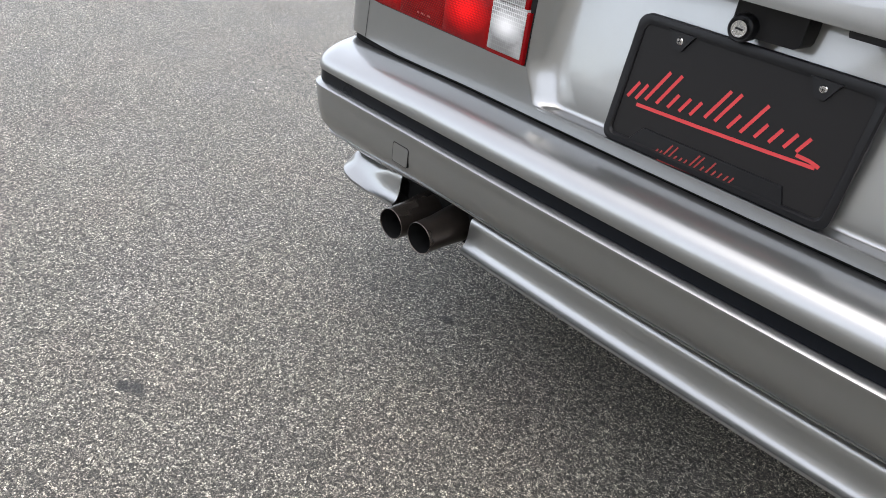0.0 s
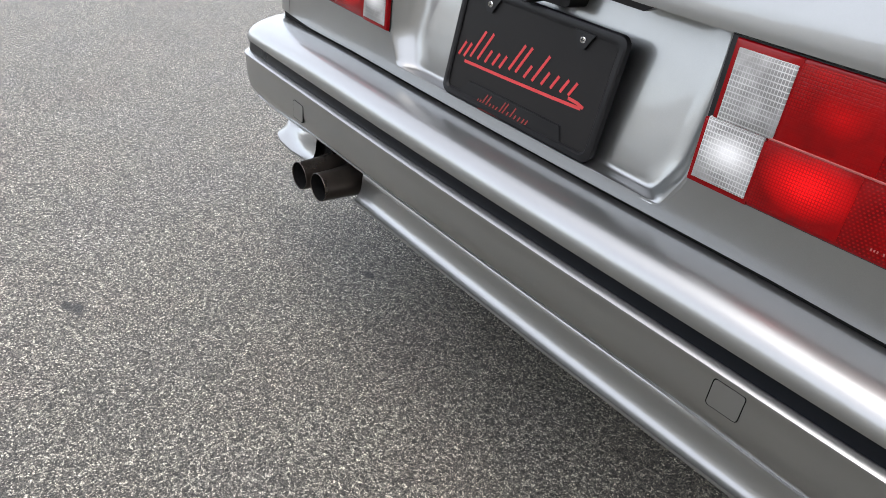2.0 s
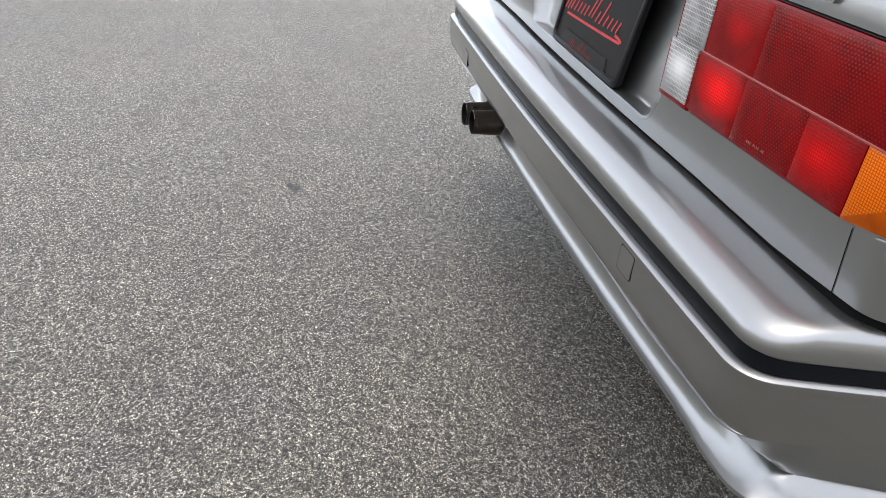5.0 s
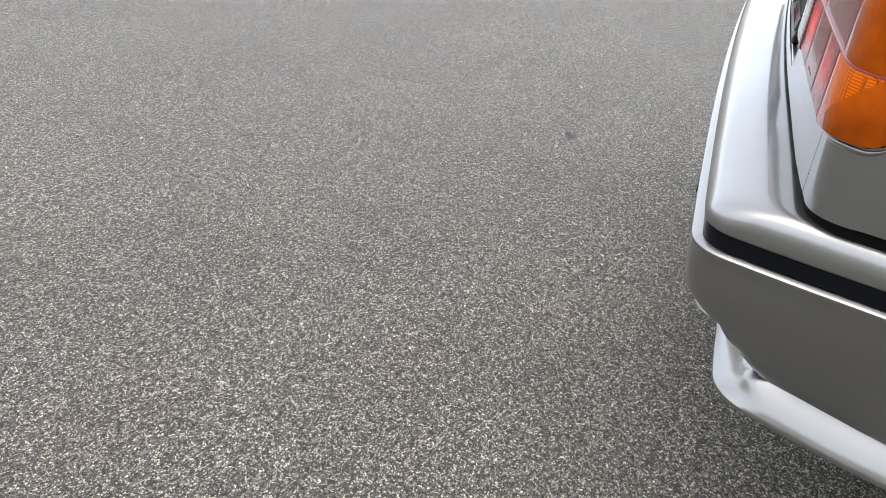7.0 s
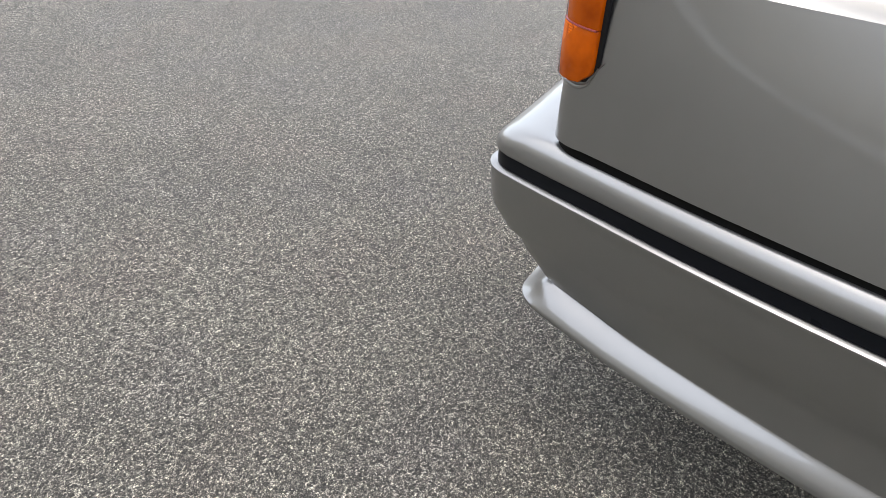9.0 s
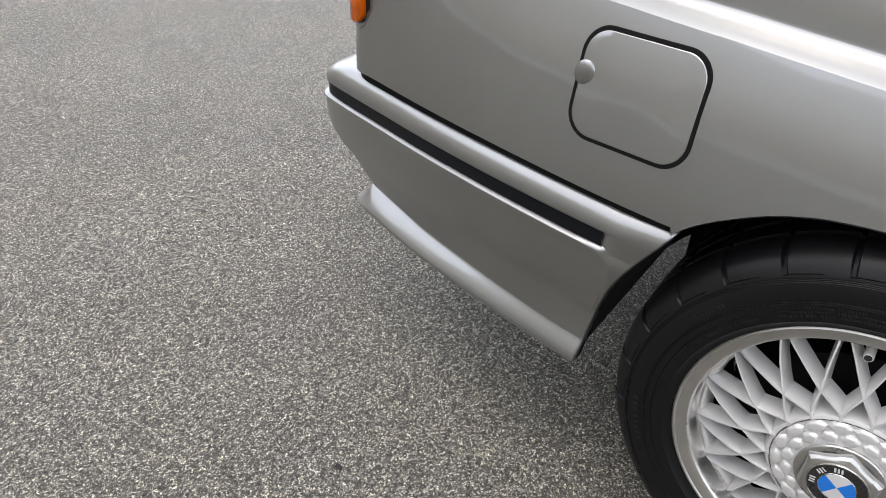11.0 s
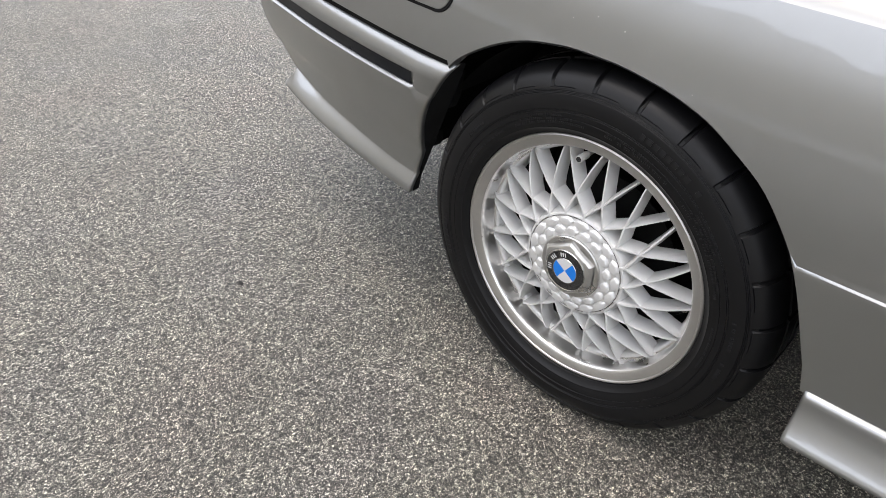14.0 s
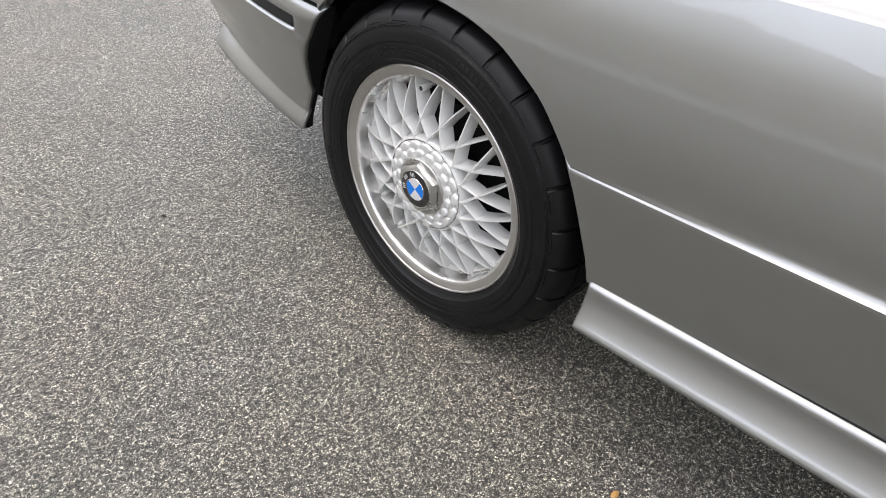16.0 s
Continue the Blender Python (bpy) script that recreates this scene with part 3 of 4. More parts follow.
def body_point(col, z):
    """The point of one column of the right half at height z."""
    side = body_side(z)
    yr = -0.900 if z < 0.787 else -0.907 if z < 0.80 else -0.907 + (z - 0.80) * 0.25
    if z > 0.872:
        yr += (z - 0.872) * 2.0
    pts, yb, _ = half_rail(yr, 0.045, side, BODY_R, BODY_XS, lambda y0: [])
    if col < len(pts):
        x, y = pts[col]
        if col == 3 and 0.573 <= z < 0.79:
            x = table(z, [(0.573, 0.272), (0.622, 0.296), (0.79, 0.298)])
            y = yr + 0.045 * x * x
        return x, y, z
    y = SIDE_YS[col - len(pts)]
    return body_side(z)(y), y, z


NCOL_REAR = len(BODY_XS) + 9


def rear_low(col):
    """Lower edge of the rear panel, which sags a little before the corner."""
    x = BODY_XS[col] if col < len(BODY_XS) else 0.70
    return 0.5545 - 0.0055 * math.exp(-(((x - 0.58) / 0.11) ** 2))


bm = bmesh.new()
rows = []
for z in ZS:
    r = []
    for col in range(NCOL_REAR + len(SIDE_YS)):
        if col < NCOL_REAR:
            r.append(body_point(col, max(z, rear_low(col))))
        else:
            y = SIDE_YS[col - NCOL_REAR]
            r.append(body_point(col, max(fallen(z, y), arch_low(y))))
    rows.append(r)
rows = whole(rows)


def body_skip(i, j):
    a, b = rows[i][j], rows[i][j + 1]
    zz = (ZS[i] + ZS[i + 1]) / 2
    return 0.573 < zz < 0.7865 and a[1] < -0.85 and abs(a[0] + b[0]) / 2 < 0.284


grid(bm, rows, body_skip)
top = [bm.verts.new((x, y, z + 0.0)) for x, y, z in rows[-1]]
bm.faces.new(top)
nose = [bm.verts.new(r[-1]) for r in rows] + [bm.verts.new(r[0]) for r in reversed(rows)]
bm.faces.new(nose)
body = part("body", bm, PAINT, car, "silver metallic body shell with flared rear arches", sharp=28, merge=0.0002)

# dark seal between the bumper and the body, the gap's shade in its colour
bm = bmesh.new()
seal = []
for low, off in ((-0.030, -0.009), (-0.004, -0.0075), (0.004, -0.008)):
    row = []
    for col in range(NCOL_REAR + SIDE_YS.index(-0.271) + 1):
        base = rear_low(col) if col < NCOL_REAR else arch_low(SIDE_YS[col - NCOL_REAR])
        x, y, z = body_point(col, base)
        inward = Vector((x, y + 0.55, 0)).normalized() * off
        row.append((x + inward.x, y + inward.y, base + low))
    seal.append(row)
grid(bm, whole(seal))
part("bumper_seal", bm, SOOT_AND_SHADE, car, "black gap seal above the bumper")

# arch lip, turned inwards
for s in (1, -1):
    bm = bmesh.new()
    edge = [(y, arch_low(y)) for y in np.linspace(-0.268, 0.3525, 60)]
    r0 = [(s * body_side(z)(y), y, z) for y, z in edge]
    r1 = [(s * (body_side(z)(y) - 0.004), y + 0.004 * y, z - 0.004) for y, z in edge]
    r2 = [(s * (body_side(z)(y) - 0.025), y + 0.004 * y, z - 0.002) for y, z in edge]
    grid(bm, [r0, r1, r2])
    part("arch_lip", bm, PAINT, car)

# wheel wells, floor, and added unseen boxes that block light under the car
for yc in (0.0, 2.5625):
    for s in (1, -1):
        bm = bmesh.new()
        ang = np.linspace(0, 148, 36)
        prof = [(yc + 0.345 * math.cos(radians(a)), 0.285 + 0.345 * math.sin(radians(a))) for a in ang]
        prof = [(y, min(z, 0.622)) for y, z in prof]
        # liner near black, the arch's shade put into its colour
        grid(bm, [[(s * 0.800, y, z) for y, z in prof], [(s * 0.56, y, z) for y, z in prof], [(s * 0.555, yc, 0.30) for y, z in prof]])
        part("wheel_well", bm, SOOT_AND_SHADE, car, "black wheel well liner")
# the last five boxes are added only to keep light off the ground
for name, lo, hi in (("floor_pan", (-0.78, 0.52, 0.21), (0.78, 2.20, 0.30)), ("front_floor", (-0.54, 2.20, 0.20), (0.54, 3.1, 0.30)), ("boot_floor", (-0.66, -0.845, 0.482), (0.66, -0.40, 0.56)),
                     ("axle_tunnel", (-0.60, -0.30, 0.31), (0.60, 0.30, 0.56)), ("light_block_right", (0.22, -0.78, 0.21), (0.64, -0.53, 0.48)), ("light_block_rear", (-0.64, -0.78, 0.215), (0.218, -0.624, 0.48)),
                     ("light_block_left", (-0.60, -0.62, 0.22), (-0.264, 0.515, 0.306)), ("light_block_centre", (-0.26, -0.62, 0.135), (0.08, 0.515, 0.30)), ("light_block_inner", (0.084, -0.62, 0.17), (0.20, 0.515, 0.30))):
    bm = bmesh.new()
    box(bm, lo, hi)
    part(name, bm, UNDER_AND_SHADE, car, "unseen dark box under the body")
for s in (1, -1):
    bm = bmesh.new()
    box(bm, (min(s * 0.60, s * 0.78), 0.38, 0.21), (max(s * 0.60, s * 0.78), 0.518, 0.30))
    part("sill_end", bm, UNDER_AND_SHADE, car, "unseen dark box under the body")

# black brackets that hold the bumper's ends
for s in (1, -1):
    bm = bmesh.new()
    out = [(-0.327, 0.452), (-0.316, 0.441), (-0.300, 0.440), (-0.290, 0.462), (-0.284, 0.506), (-0.296, 0.516), (-0.306, 0.497), (-0.305, 0.474), (-0.312, 0.468), (-0.318, 0.480), (-0.330, 0.472)]
    solid(bm, out, lambda p: (s * 0.803, p[0], p[1]), lambda p: (s * 0.786, p[0], p[1]), inset=0.04)
    bm.faces.new([bm.verts.new((s * 0.786, y, z)) for y, z in out])
    part("bumper_bracket", bm, BLACK_PLASTIC, car, "black plastic bracket inside the wheel arch")

# small black clips on the bumper's end flanges
for s in (1, -1):
    bm = bmesh.new()
    solid(bm, [(-0.345, 0.352), (-0.334, 0.356), (-0.329, 0.368), (-0.331, 0.384), (-0.345, 0.388)], lambda p: (s * 0.800, p[0], p[1]), lambda p: (s * 0.784, p[0], p[1]), inset=0.05)
    part("bumper_clip", bm, BLACK_PLASTIC, car, "black plastic clip on the bumper end")

# ---- recess for the plate between the lamps
def recess_rim(grow, y, floor=0.571):
    pts = [(-0.272 + grow, floor), (0.272 - grow, floor), (0.296 - grow, 0.622), (0.298 - grow, 0.786), (-0.298 + grow, 0.786), (-0.296 + grow, 0.622)]
    out = []
    for i in range(6):
        a, b, c = Vector(pts[i - 1]), Vector(pts[i]), Vector(pts[(i + 1) % 6])
        if i in (3, 4):
            out.append(b)
            continue
        r = 0.016
        p, q = b + (a - b).normalized() * r, b + (c - b).normalized() * r
        for t in (0, 0.25, 0.5, 0.75, 1):
            out.append(p * (1 - t) ** 2 + b * 2 * t * (1 - t) + q * t * t)
    return [(p[0], y(p[0]), p[1]) for p in out]


bm = bmesh.new()
face_y = lambda x: -0.900 + 0.045 * x * x
loops = [recess_rim(-0.010, lambda x: face_y(x) + 0.006, 0.562), recess_rim(-0.004, lambda x: face_y(x) - 0.0004, 0.569), recess_rim(0.0, lambda x: face_y(x) + 0.0004, 0.571), recess_rim(0.004, lambda x: face_y(x) + 0.0030, 0.5722),
         recess_rim(0.014, lambda x: -0.887, 0.5722), recess_rim(0.024, lambda x: -0.8765, 0.5726), recess_rim(0.030, lambda x: -0.8725, 0.5735), recess_rim(0.037, lambda x: -0.8708, 0.5755), recess_rim(0.046, lambda x: -0.870, 0.580), recess_rim(0.052, lambda x: -0.870, 0.584)]
loops = [[(x, y + (max(0.0, z - 0.585) * 0.23 if i > 3 else 0.0), z) for x, y, z in r] for i, r in enumerate(loops)]
vs = grid(bm, loops, close=True)
bm.faces.new(vs[-1])
part("plate_recess", bm, PAINT, car, sharp=50)
bm = bmesh.new()
box(bm, (-0.300, -0.902, 0.7860), (0.300, -0.79, 0.7885))
part("lid_underside", bm, PAINT, car)

# ---- number plate in its frame
PX, PZ, PW, PH = 0.003, 0.6550, 0.306, 0.163
TILT = 0.16  # the plate leans forwards at the top


def lean(y, z):
    return y + (z - 0.700) * TILT


bm = bmesh.new()
outer = rounded(PX - PW / 2, PX + PW / 2, PZ - PH / 2, PZ + PH / 2, 0.014)
inner = rounded(PX - PW / 2 + 0.011, PX + PW / 2 - 0.011, PZ - PH / 2 + 0.011, PZ + PH / 2 - 0.012, 0.009)
lay = [[(p[0], lean(-0.868, p[1]), p[1]) for p in outer], [(p[0], lean(-0.8765, p[1]), p[1]) for p in outer],
       [(lerp(p[0], q[0], 0.25), lean(-0.8785, p[1]), lerp(p[1], q[1], 0.25)) for p, q in zip(outer, inner)],
       [(lerp(p[0], q[0], 0.8), lean(-0.8785, p[1]), lerp(p[1], q[1], 0.8)) for p, q in zip(outer, inner)], [(p[0], lean(-0.8765, p[1]), p[1]) for p in inner], [(p[0], lean(-0.8735, p[1]), p[1]) for p in inner]]
grid(bm, lay, close=True)
plate_frame = part("plate_frame", bm, BLACK_PLASTIC, car, "black plastic plate frame", sharp=35)
bm = bmesh.new()
solid(bm, rounded(PX - PW / 2 + 0.006, PX + PW / 2 - 0.006, PZ - PH / 2 + 0.006, PZ + PH / 2 - 0.006, 0.006), lambda p: (p[0], lean(-0.8745, p[1]), p[1]), lambda p: (p[0], lean(-0.8725, p[1]), p[1]))
plate = part("plate", bm, PLATE, plate_frame, "matt dark plate with red script marks")
# tabs round the screws and the raised lower panel of the frame
bm = bmesh.new()
for sx in (-0.087, 0.090):
    solid(bm, [(sx - 0.019, 0.727), (sx - 0.015, 0.722), (sx - 0.006, 0.7055), (sx + 0.006, 0.7055), (sx + 0.015, 0.722), (sx + 0.019, 0.727)], lambda p: (p[0], lean(-0.8785, p[1]), p[1]), lambda p: (p[0], lean(-0.8740, p[1]), p[1]), inset=0.06)
solid(bm, [(-0.118, 0.5755), (-0.094, 0.604), (0.094, 0.604), (0.106, 0.5755)], lambda p: (p[0], lean(-0.8772, p[1]), p[1]), lambda p: (p[0], lean(-0.8740, p[1]), p[1]), inset=0.01)
part("frame_panel", bm, BLACK_PLASTIC, plate_frame)
for sx in (-0.087, 0.090):
    bm = bmesh.new()
    revolve(bm, [(-0.002, 0.0044), (0.001, 0.0046), (0.0020, 0.0036), (0.0024, 0.0)], 20)
    box(bm, (0.0020, -0.0025, -0.0005), (0.0026, 0.0025, 0.0005), 1)
    box(bm, (0.0020, -0.0005, -0.0025), (0.0026, 0.0005, 0.0025), 1)
    bmesh.ops.rotate(bm, verts=bm.verts, cent=(0, 0, 0), matrix=Matrix.Rotation(radians(-90), 3, "Z"))
    bmesh.ops.translate(bm, verts=bm.verts, vec=(sx, lean(-0.8785, 0.717), 0.717))
    part("screw", bm, [CHROME, BLACK_PLASTIC], plate_frame, "cross-head chrome screw")


def ribbon(bm, pts, width, y, thick=0.0006):
    """A flat stroke along points (x, z) on the plate."""
    left, right = [], []
    for i, p in enumerate(pts):
        a, b = Vector(pts[max(0, i - 1)]), Vector(pts[min(len(pts) - 1, i + 1)])
        d = (b - a).normalized()
        n = Vector((-d[1], d[0])) * width / 2
        left.append((p[0] + n[0], lean(y, p[1] + n[1]), p[1] + n[1]))
        right.append((p[0] - n[0], lean(y, p[1] - n[1]), p[1] - n[1]))
    back = lambda r: [(x, yy + thick, z) for x, yy, z in r]
    grid(bm, [back(left), left, right, back(right)])


def script(x0, z0, size, width, material, y):
    """A row of plain slanted bars with a line under it, in place of the writing."""
    bars = [(0.03, 0.02, 0.10), (0.075, 0.02, 0.10), (0.125, 0.03, 0.185), (0.185, 0.03, 0.185), (0.245, 0.03, 0.10), (0.305, 0.03, 0.10), (0.36, 0.03, 0.10), (0.43, 0.04, 0.185), (0.48, 0.04, 0.185),
            (0.545, 0.03, 0.10), (0.605, 0.03, 0.175), (0.67, 0.03, 0.10), (0.735, 0.03, 0.10), (0.80, 0.03, 0.10), (0.855, 0.03, 0.10)]
    strokes = [[(u, v0 + 0.04 * u), (u + (v1 - v0) * 0.5, v1 + 0.04 * u)] for u, v0, v1 in bars] + [[(0.09, 0.0), (0.4, 0.008), (0.75, 0.020), (0.95, 0.029)], [(0.86, 0.052), (0.92, 0.048), (0.965, 0.036)]]
    for s in strokes:
        bm = bmesh.new()
        ribbon(bm, [(x0 + u * size, z0 + v * size) for u, v in s], width, y)
        part("red_bar", bm, material, plate_frame)


script(-0.140, 0.6275, 0.270, 0.0042, RED_INK, -0.8752)
script(-0.073, 0.5745, 0.126, 0.0020, RED_DIM, -0.8778)

# boot lock
bm = bmesh.new()
solid(bm, rounded(-0.036, 0.050, 0.7430, 0.7862, 0.007), lambda p: (p[0], -0.8735 + 12.0 * max(0.0, p[0] - 0.02) ** 2, p[1]), lambda p: (p[0], -0.830, p[1]), inset=0.07)
lock = part("lock_housing", bm, BLACK_PLASTIC, car, "black plastic boot lock housing")
for nm, prof, mats, lab in (("lock_collar", [(-0.04, 0.0160), (-0.002, 0.0160), (0.002, 0.0148), (0.003, 0.0135), (0.001, 0.0102)], BLACK_PLASTIC, "rounded black collar"),
                            ("lock_cylinder", [(-0.03, 0.0100), (0.004, 0.0100), (0.0055, 0.0093), (0.0055, 0.0079), (0.0046, 0.0075), (0.0046, 0.0)], [CHROME, BLACK_PLASTIC], "chrome key barrel")):
    bm = bmesh.new()
    revolve(bm, prof, 32)
    if nm == "lock_cylinder":
        box(bm, (0.0042, -0.0012, -0.0045), (0.0050, 0.0012, 0.0045), 1)
        bmesh.ops.rotate(bm, verts=bm.verts, cent=(0, 0, 0), matrix=Matrix.Rotation(radians(85), 3, "X"))
    bmesh.ops.rotate(bm, verts=bm.verts, cent=(0, 0, 0), matrix=Matrix.Rotation(radians(-90), 3, "Z"))
    bmesh.ops.translate(bm, verts=bm.verts, vec=(-0.0165, -0.8835, 0.7535))
    part(nm, bm, mats, lock, lab)
# black grip strip under the edge of the boot lid
bm = bmesh.new()
solid(bm, [(0.100, 0.7790), (0.186, 0.7785), (0.199, 0.7862), (0.098, 0.7862)], lambda p: (p[0], -0.9005, p[1]), lambda p: (p[0], -0.880, p[1]))
part("lid_grip", bm, BLACK_PLASTIC, car, "black grip strip under the boot lid")

# ---- tail lamps
def lamp_path(z):
    side = body_side(z)
    xs = list(np.linspace(0.25, 0.66, 30))
    pts, yb, sp = half_rail(-0.900, 0.045, side, BODY_R, xs, lambda y0: list(np.linspace(y0 + 0.004, -0.70, 12)))
    pts = pts + sp
    s = [0.25]
    for a, b in zip(pts, pts[1:]):
        s.append(s[-1] + math.hypot(b[0] - a[0], b[1] - a[1]))
    return pts, s


def on_lamp(s, z, off, sign):
    pts, ss = lamp_path(0.62)
    x, y = float(np.interp(s, ss, [p[0] for p in pts])), float(np.interp(s, ss, [p[1] for p in pts]))
    e = 0.004
    x1, y1 = float(np.interp(s + e, ss, [p[0] for p in pts])), float(np.interp(s + e, ss, [p[1] for p in pts]))
    x0, y0 = float(np.interp(s - e, ss, [p[0] for p in pts])), float(np.interp(s - e, ss, [p[1] for p in pts]))
    d = Vector((x1 - x0, y1 - y0)).normalized()
    return (sign * (x + d[1] * off), y - d[0] * off, z)


LAMP_PATH = lamp_path(0.62)
lamp_path = lambda z: LAMP_PATH


def lens(bm, sign, s0, s1, z0, z1, off, base=-0.002, bevel=0.0025, corner=None, mat=0):
    """A block of lens following the body's outline; corner(s) may lift the lower edge."""
    n = max(3, int((s1 - s0) / 0.012))
    ss = [s0, s0 + bevel * 0.3] + [lerp(s0 + bevel, s1 - bevel, i / n) for i in range(n + 1)] + [s1 - bevel * 0.3, s1]
    rows = []
    for k, (zf, of) in enumerate(((0, base), (0.0, off - bevel), (0.3, off - bevel * 0.3), (1, off), (2, off), (2.7, off - bevel * 0.3), (3, off - bevel), (3, base))):
        row = []
        for i, s in enumerate(ss):
            lo, hi = z0, z1
            if corner:
                lo, hi = corner(s, lo, hi)
            z = lo + bevel * min(zf, 1) if zf <= 1 else hi - bevel * (3 - zf)
            drop = bevel if i in (0, len(ss) - 1) else bevel * 0.3 if i in (1, len(ss) - 2) else 0
            row.append(on_lamp(s, z, min(of, off - drop) if of > base else base, sign))
        rows.append(row)
    grid(bm, rows, mat=mat)
    for col in (0, -1):
        bm.faces.new([bm.verts.new(r[col]) for r in rows]).material_index = mat


S_END = 0.766
LAMP_LO, LAMP_HI, LAMP_MID = 0.6225, 0.7845, 0.700


def outer_end(s, lo, hi):
    f = max(0.0, (s - (S_END - 0.026)) / 0.026)
    cut = 0.026 * (1 - math.sqrt(max(0.0, 1 - min(1, f) ** 2)))
    f = min(1.0, max(0.0, (s - 0.635) / 0.10))
    wrap = 0.012 * f * f * (3 - 2 * f)
    return lo + wrap + cut, hi


for sign in (1, -1):
    bm = bmesh.new()
    lens(bm, sign, 0.2965, S_END + 0.0045, LAMP_LO - 0.0025, LAMP_HI + 0.001, 0.0015, base=-0.004, corner=outer_end)
    lamp = part("tail_lamp", bm, BLACK_PLASTIC, car, "red, amber and clear tail lamp cluster with its lights on")
    bm = bmesh.new()
    lens(bm, sign, 0.2985, 0.372, LAMP_LO, LAMP_MID - 0.004, 0.0085)
    lens(bm, sign, 0.3050, 0.378, LAMP_MID - 0.004, LAMP_HI - 0.001, 0.007)
    lens(bm, sign, 0.370, 0.655, LAMP_LO, LAMP_HI - 0.001, 0.0052)
    part("lens_frame", bm, LENS_FRAME, lamp, "dark red lens surround")
    for a, b, lo, hi, off, name, mat, lab in (
            (0.3038, 0.3690, LAMP_LO + 0.0065, LAMP_MID - 0.001, 0.0100, "clear_lens", LENS_WHITE, "clear ribbed reversing lens"),
            (0.3112, 0.3752, LAMP_MID - 0.0008, LAMP_HI - 0.009, 0.0088, "clear_lens", LENS_WHITE, "clear ribbed reversing lens"),
            (0.3712, 0.4692, LAMP_LO + 0.005, LAMP_MID - 0.0003, 0.0078, "red_lens", LENS_RED, "glowing red ribbed lens"),
            (0.4694, 0.5749, LAMP_LO + 0.005, LAMP_MID - 0.0003, 0.0078, "red_lens", LENS_REFLEX, "red ribbed reflector lens"),
            (0.5751, 0.6545, LAMP_LO + 0.005, LAMP_MID - 0.0003, 0.0078, "red_lens", LENS_RED, "glowing red ribbed lens"),
            (0.3772, 0.4769, LAMP_MID + 0.0003, LAMP_HI - 0.005, 0.0070, "red_lens", LENS_RED, "red ribbed lens"),
            (0.4771, 0.6720, LAMP_MID + 0.0003, LAMP_HI - 0.005, 0.0070, "red_lens", LENS_REFLEX, "red ribbed reflector lens")):
        bm = bmesh.new()
        lens(bm, sign, a, b, lo, hi, off, base=0.0, bevel=0.0015 if "clear" in name else 0.0004)
        part(name, bm, mat, lamp, lab)
    bm = bmesh.new()
    lens(bm, sign, 0.655, S_END, LAMP_LO, LAMP_MID - 0.0005, 0.0085, base=0.0, bevel=0.003, corner=outer_end)
    part("amber_lens", bm, LENS_AMBER, lamp, "amber ribbed indicator lens")
    bm = bmesh.new()
    lens(bm, sign, 0.6725, S_END, LAMP_MID + 0.0005, LAMP_HI, 0.0080, base=0.0, bevel=0.002, corner=lambda s, lo, hi: (lo, hi))
    part("amber_lens", bm, LENS_AMBER, lamp, "amber ribbed indicator lens")

    bm = bmesh.new()
    lens(bm, sign, 0.372, S_END - 0.002, LAMP_MID - 0.0011, LAMP_MID + 0.0009, 0.0088, base=0.0, bevel=0.0004)
    part("lens_ridge", bm, LENS_RIDGE, lamp)
    bm = bmesh.new()
    lens(bm, sign, 0.296, S_END - 0.01, LAMP_HI + 0.0012, LAMP_HI + 0.0042, 0.0030, base=-0.004, bevel=0.0006)
    part("lamp_gap", bm, UNDER_AND_SHADE, lamp)

    # light bars low on the red lens in place of its small moulded writing
    bm = bmesh.new()
    for i, (w, h) in enumerate(((2, 4), (2, 4), (2, 4), (0, 0), (2, 4), (1, 4), (2, 4), (2, 4), (0, 0), (2, 4), (2, 4))):
        if w:
            s0 = 0.500 + i * 0.0030
            lens(bm, sign, s0, s0 + w * 0.0008, 0.6350, 0.6350 + h * 0.0007, 0.0080, base=0.0, bevel=0.0001)
    part("lens_marking", bm, LENS_RIDGE, lamp)
    # swage of the wing under the lamp's outer end
    bm = bmesh.new()
    rws = []
    for i in range(25):
        s = lerp(0.685, S_END + 0.009, i / 24)
        lo = outer_end(min(s, S_END), LAMP_LO - 0.0065, 0)[0] + (max(0.0, s - S_END) * 1.3)
        r = 0.0040 * math.sin(math.pi * (i + 0.5) / 25) ** 0.5
        rws.append([on_lamp(s, lo + r * math.cos(a), -0.002 + r * 0.9 * math.sin(a), sign) for a in [2 * math.pi * j / 12 for j in range(12)]])
    grid(bm, rws, close=True)
    part("lamp_swage", bm, PAINT, car)

# seams of the rear wings
for s in (1, -1):
    bm = bmesh.new()
    a, b = on_lamp(0.676, 0.5475, 0.0, s), on_lamp(0.668, 0.620, 0.0, s)
    for p, q in ((a, b),):
        grid(bm, [[(p[0] - s * 0.0006, p[1] - 0.0006, p[2]), (q[0] - s * 0.0006, q[1] - 0.0006, q[2])], [(p[0] + s * 0.0006, p[1] - 0.0004, p[2]), (q[0] + s * 0.0006, q[1] - 0.0004, q[2])]])
    part("wing_seam", bm, UNDER_AND_SHADE, car)

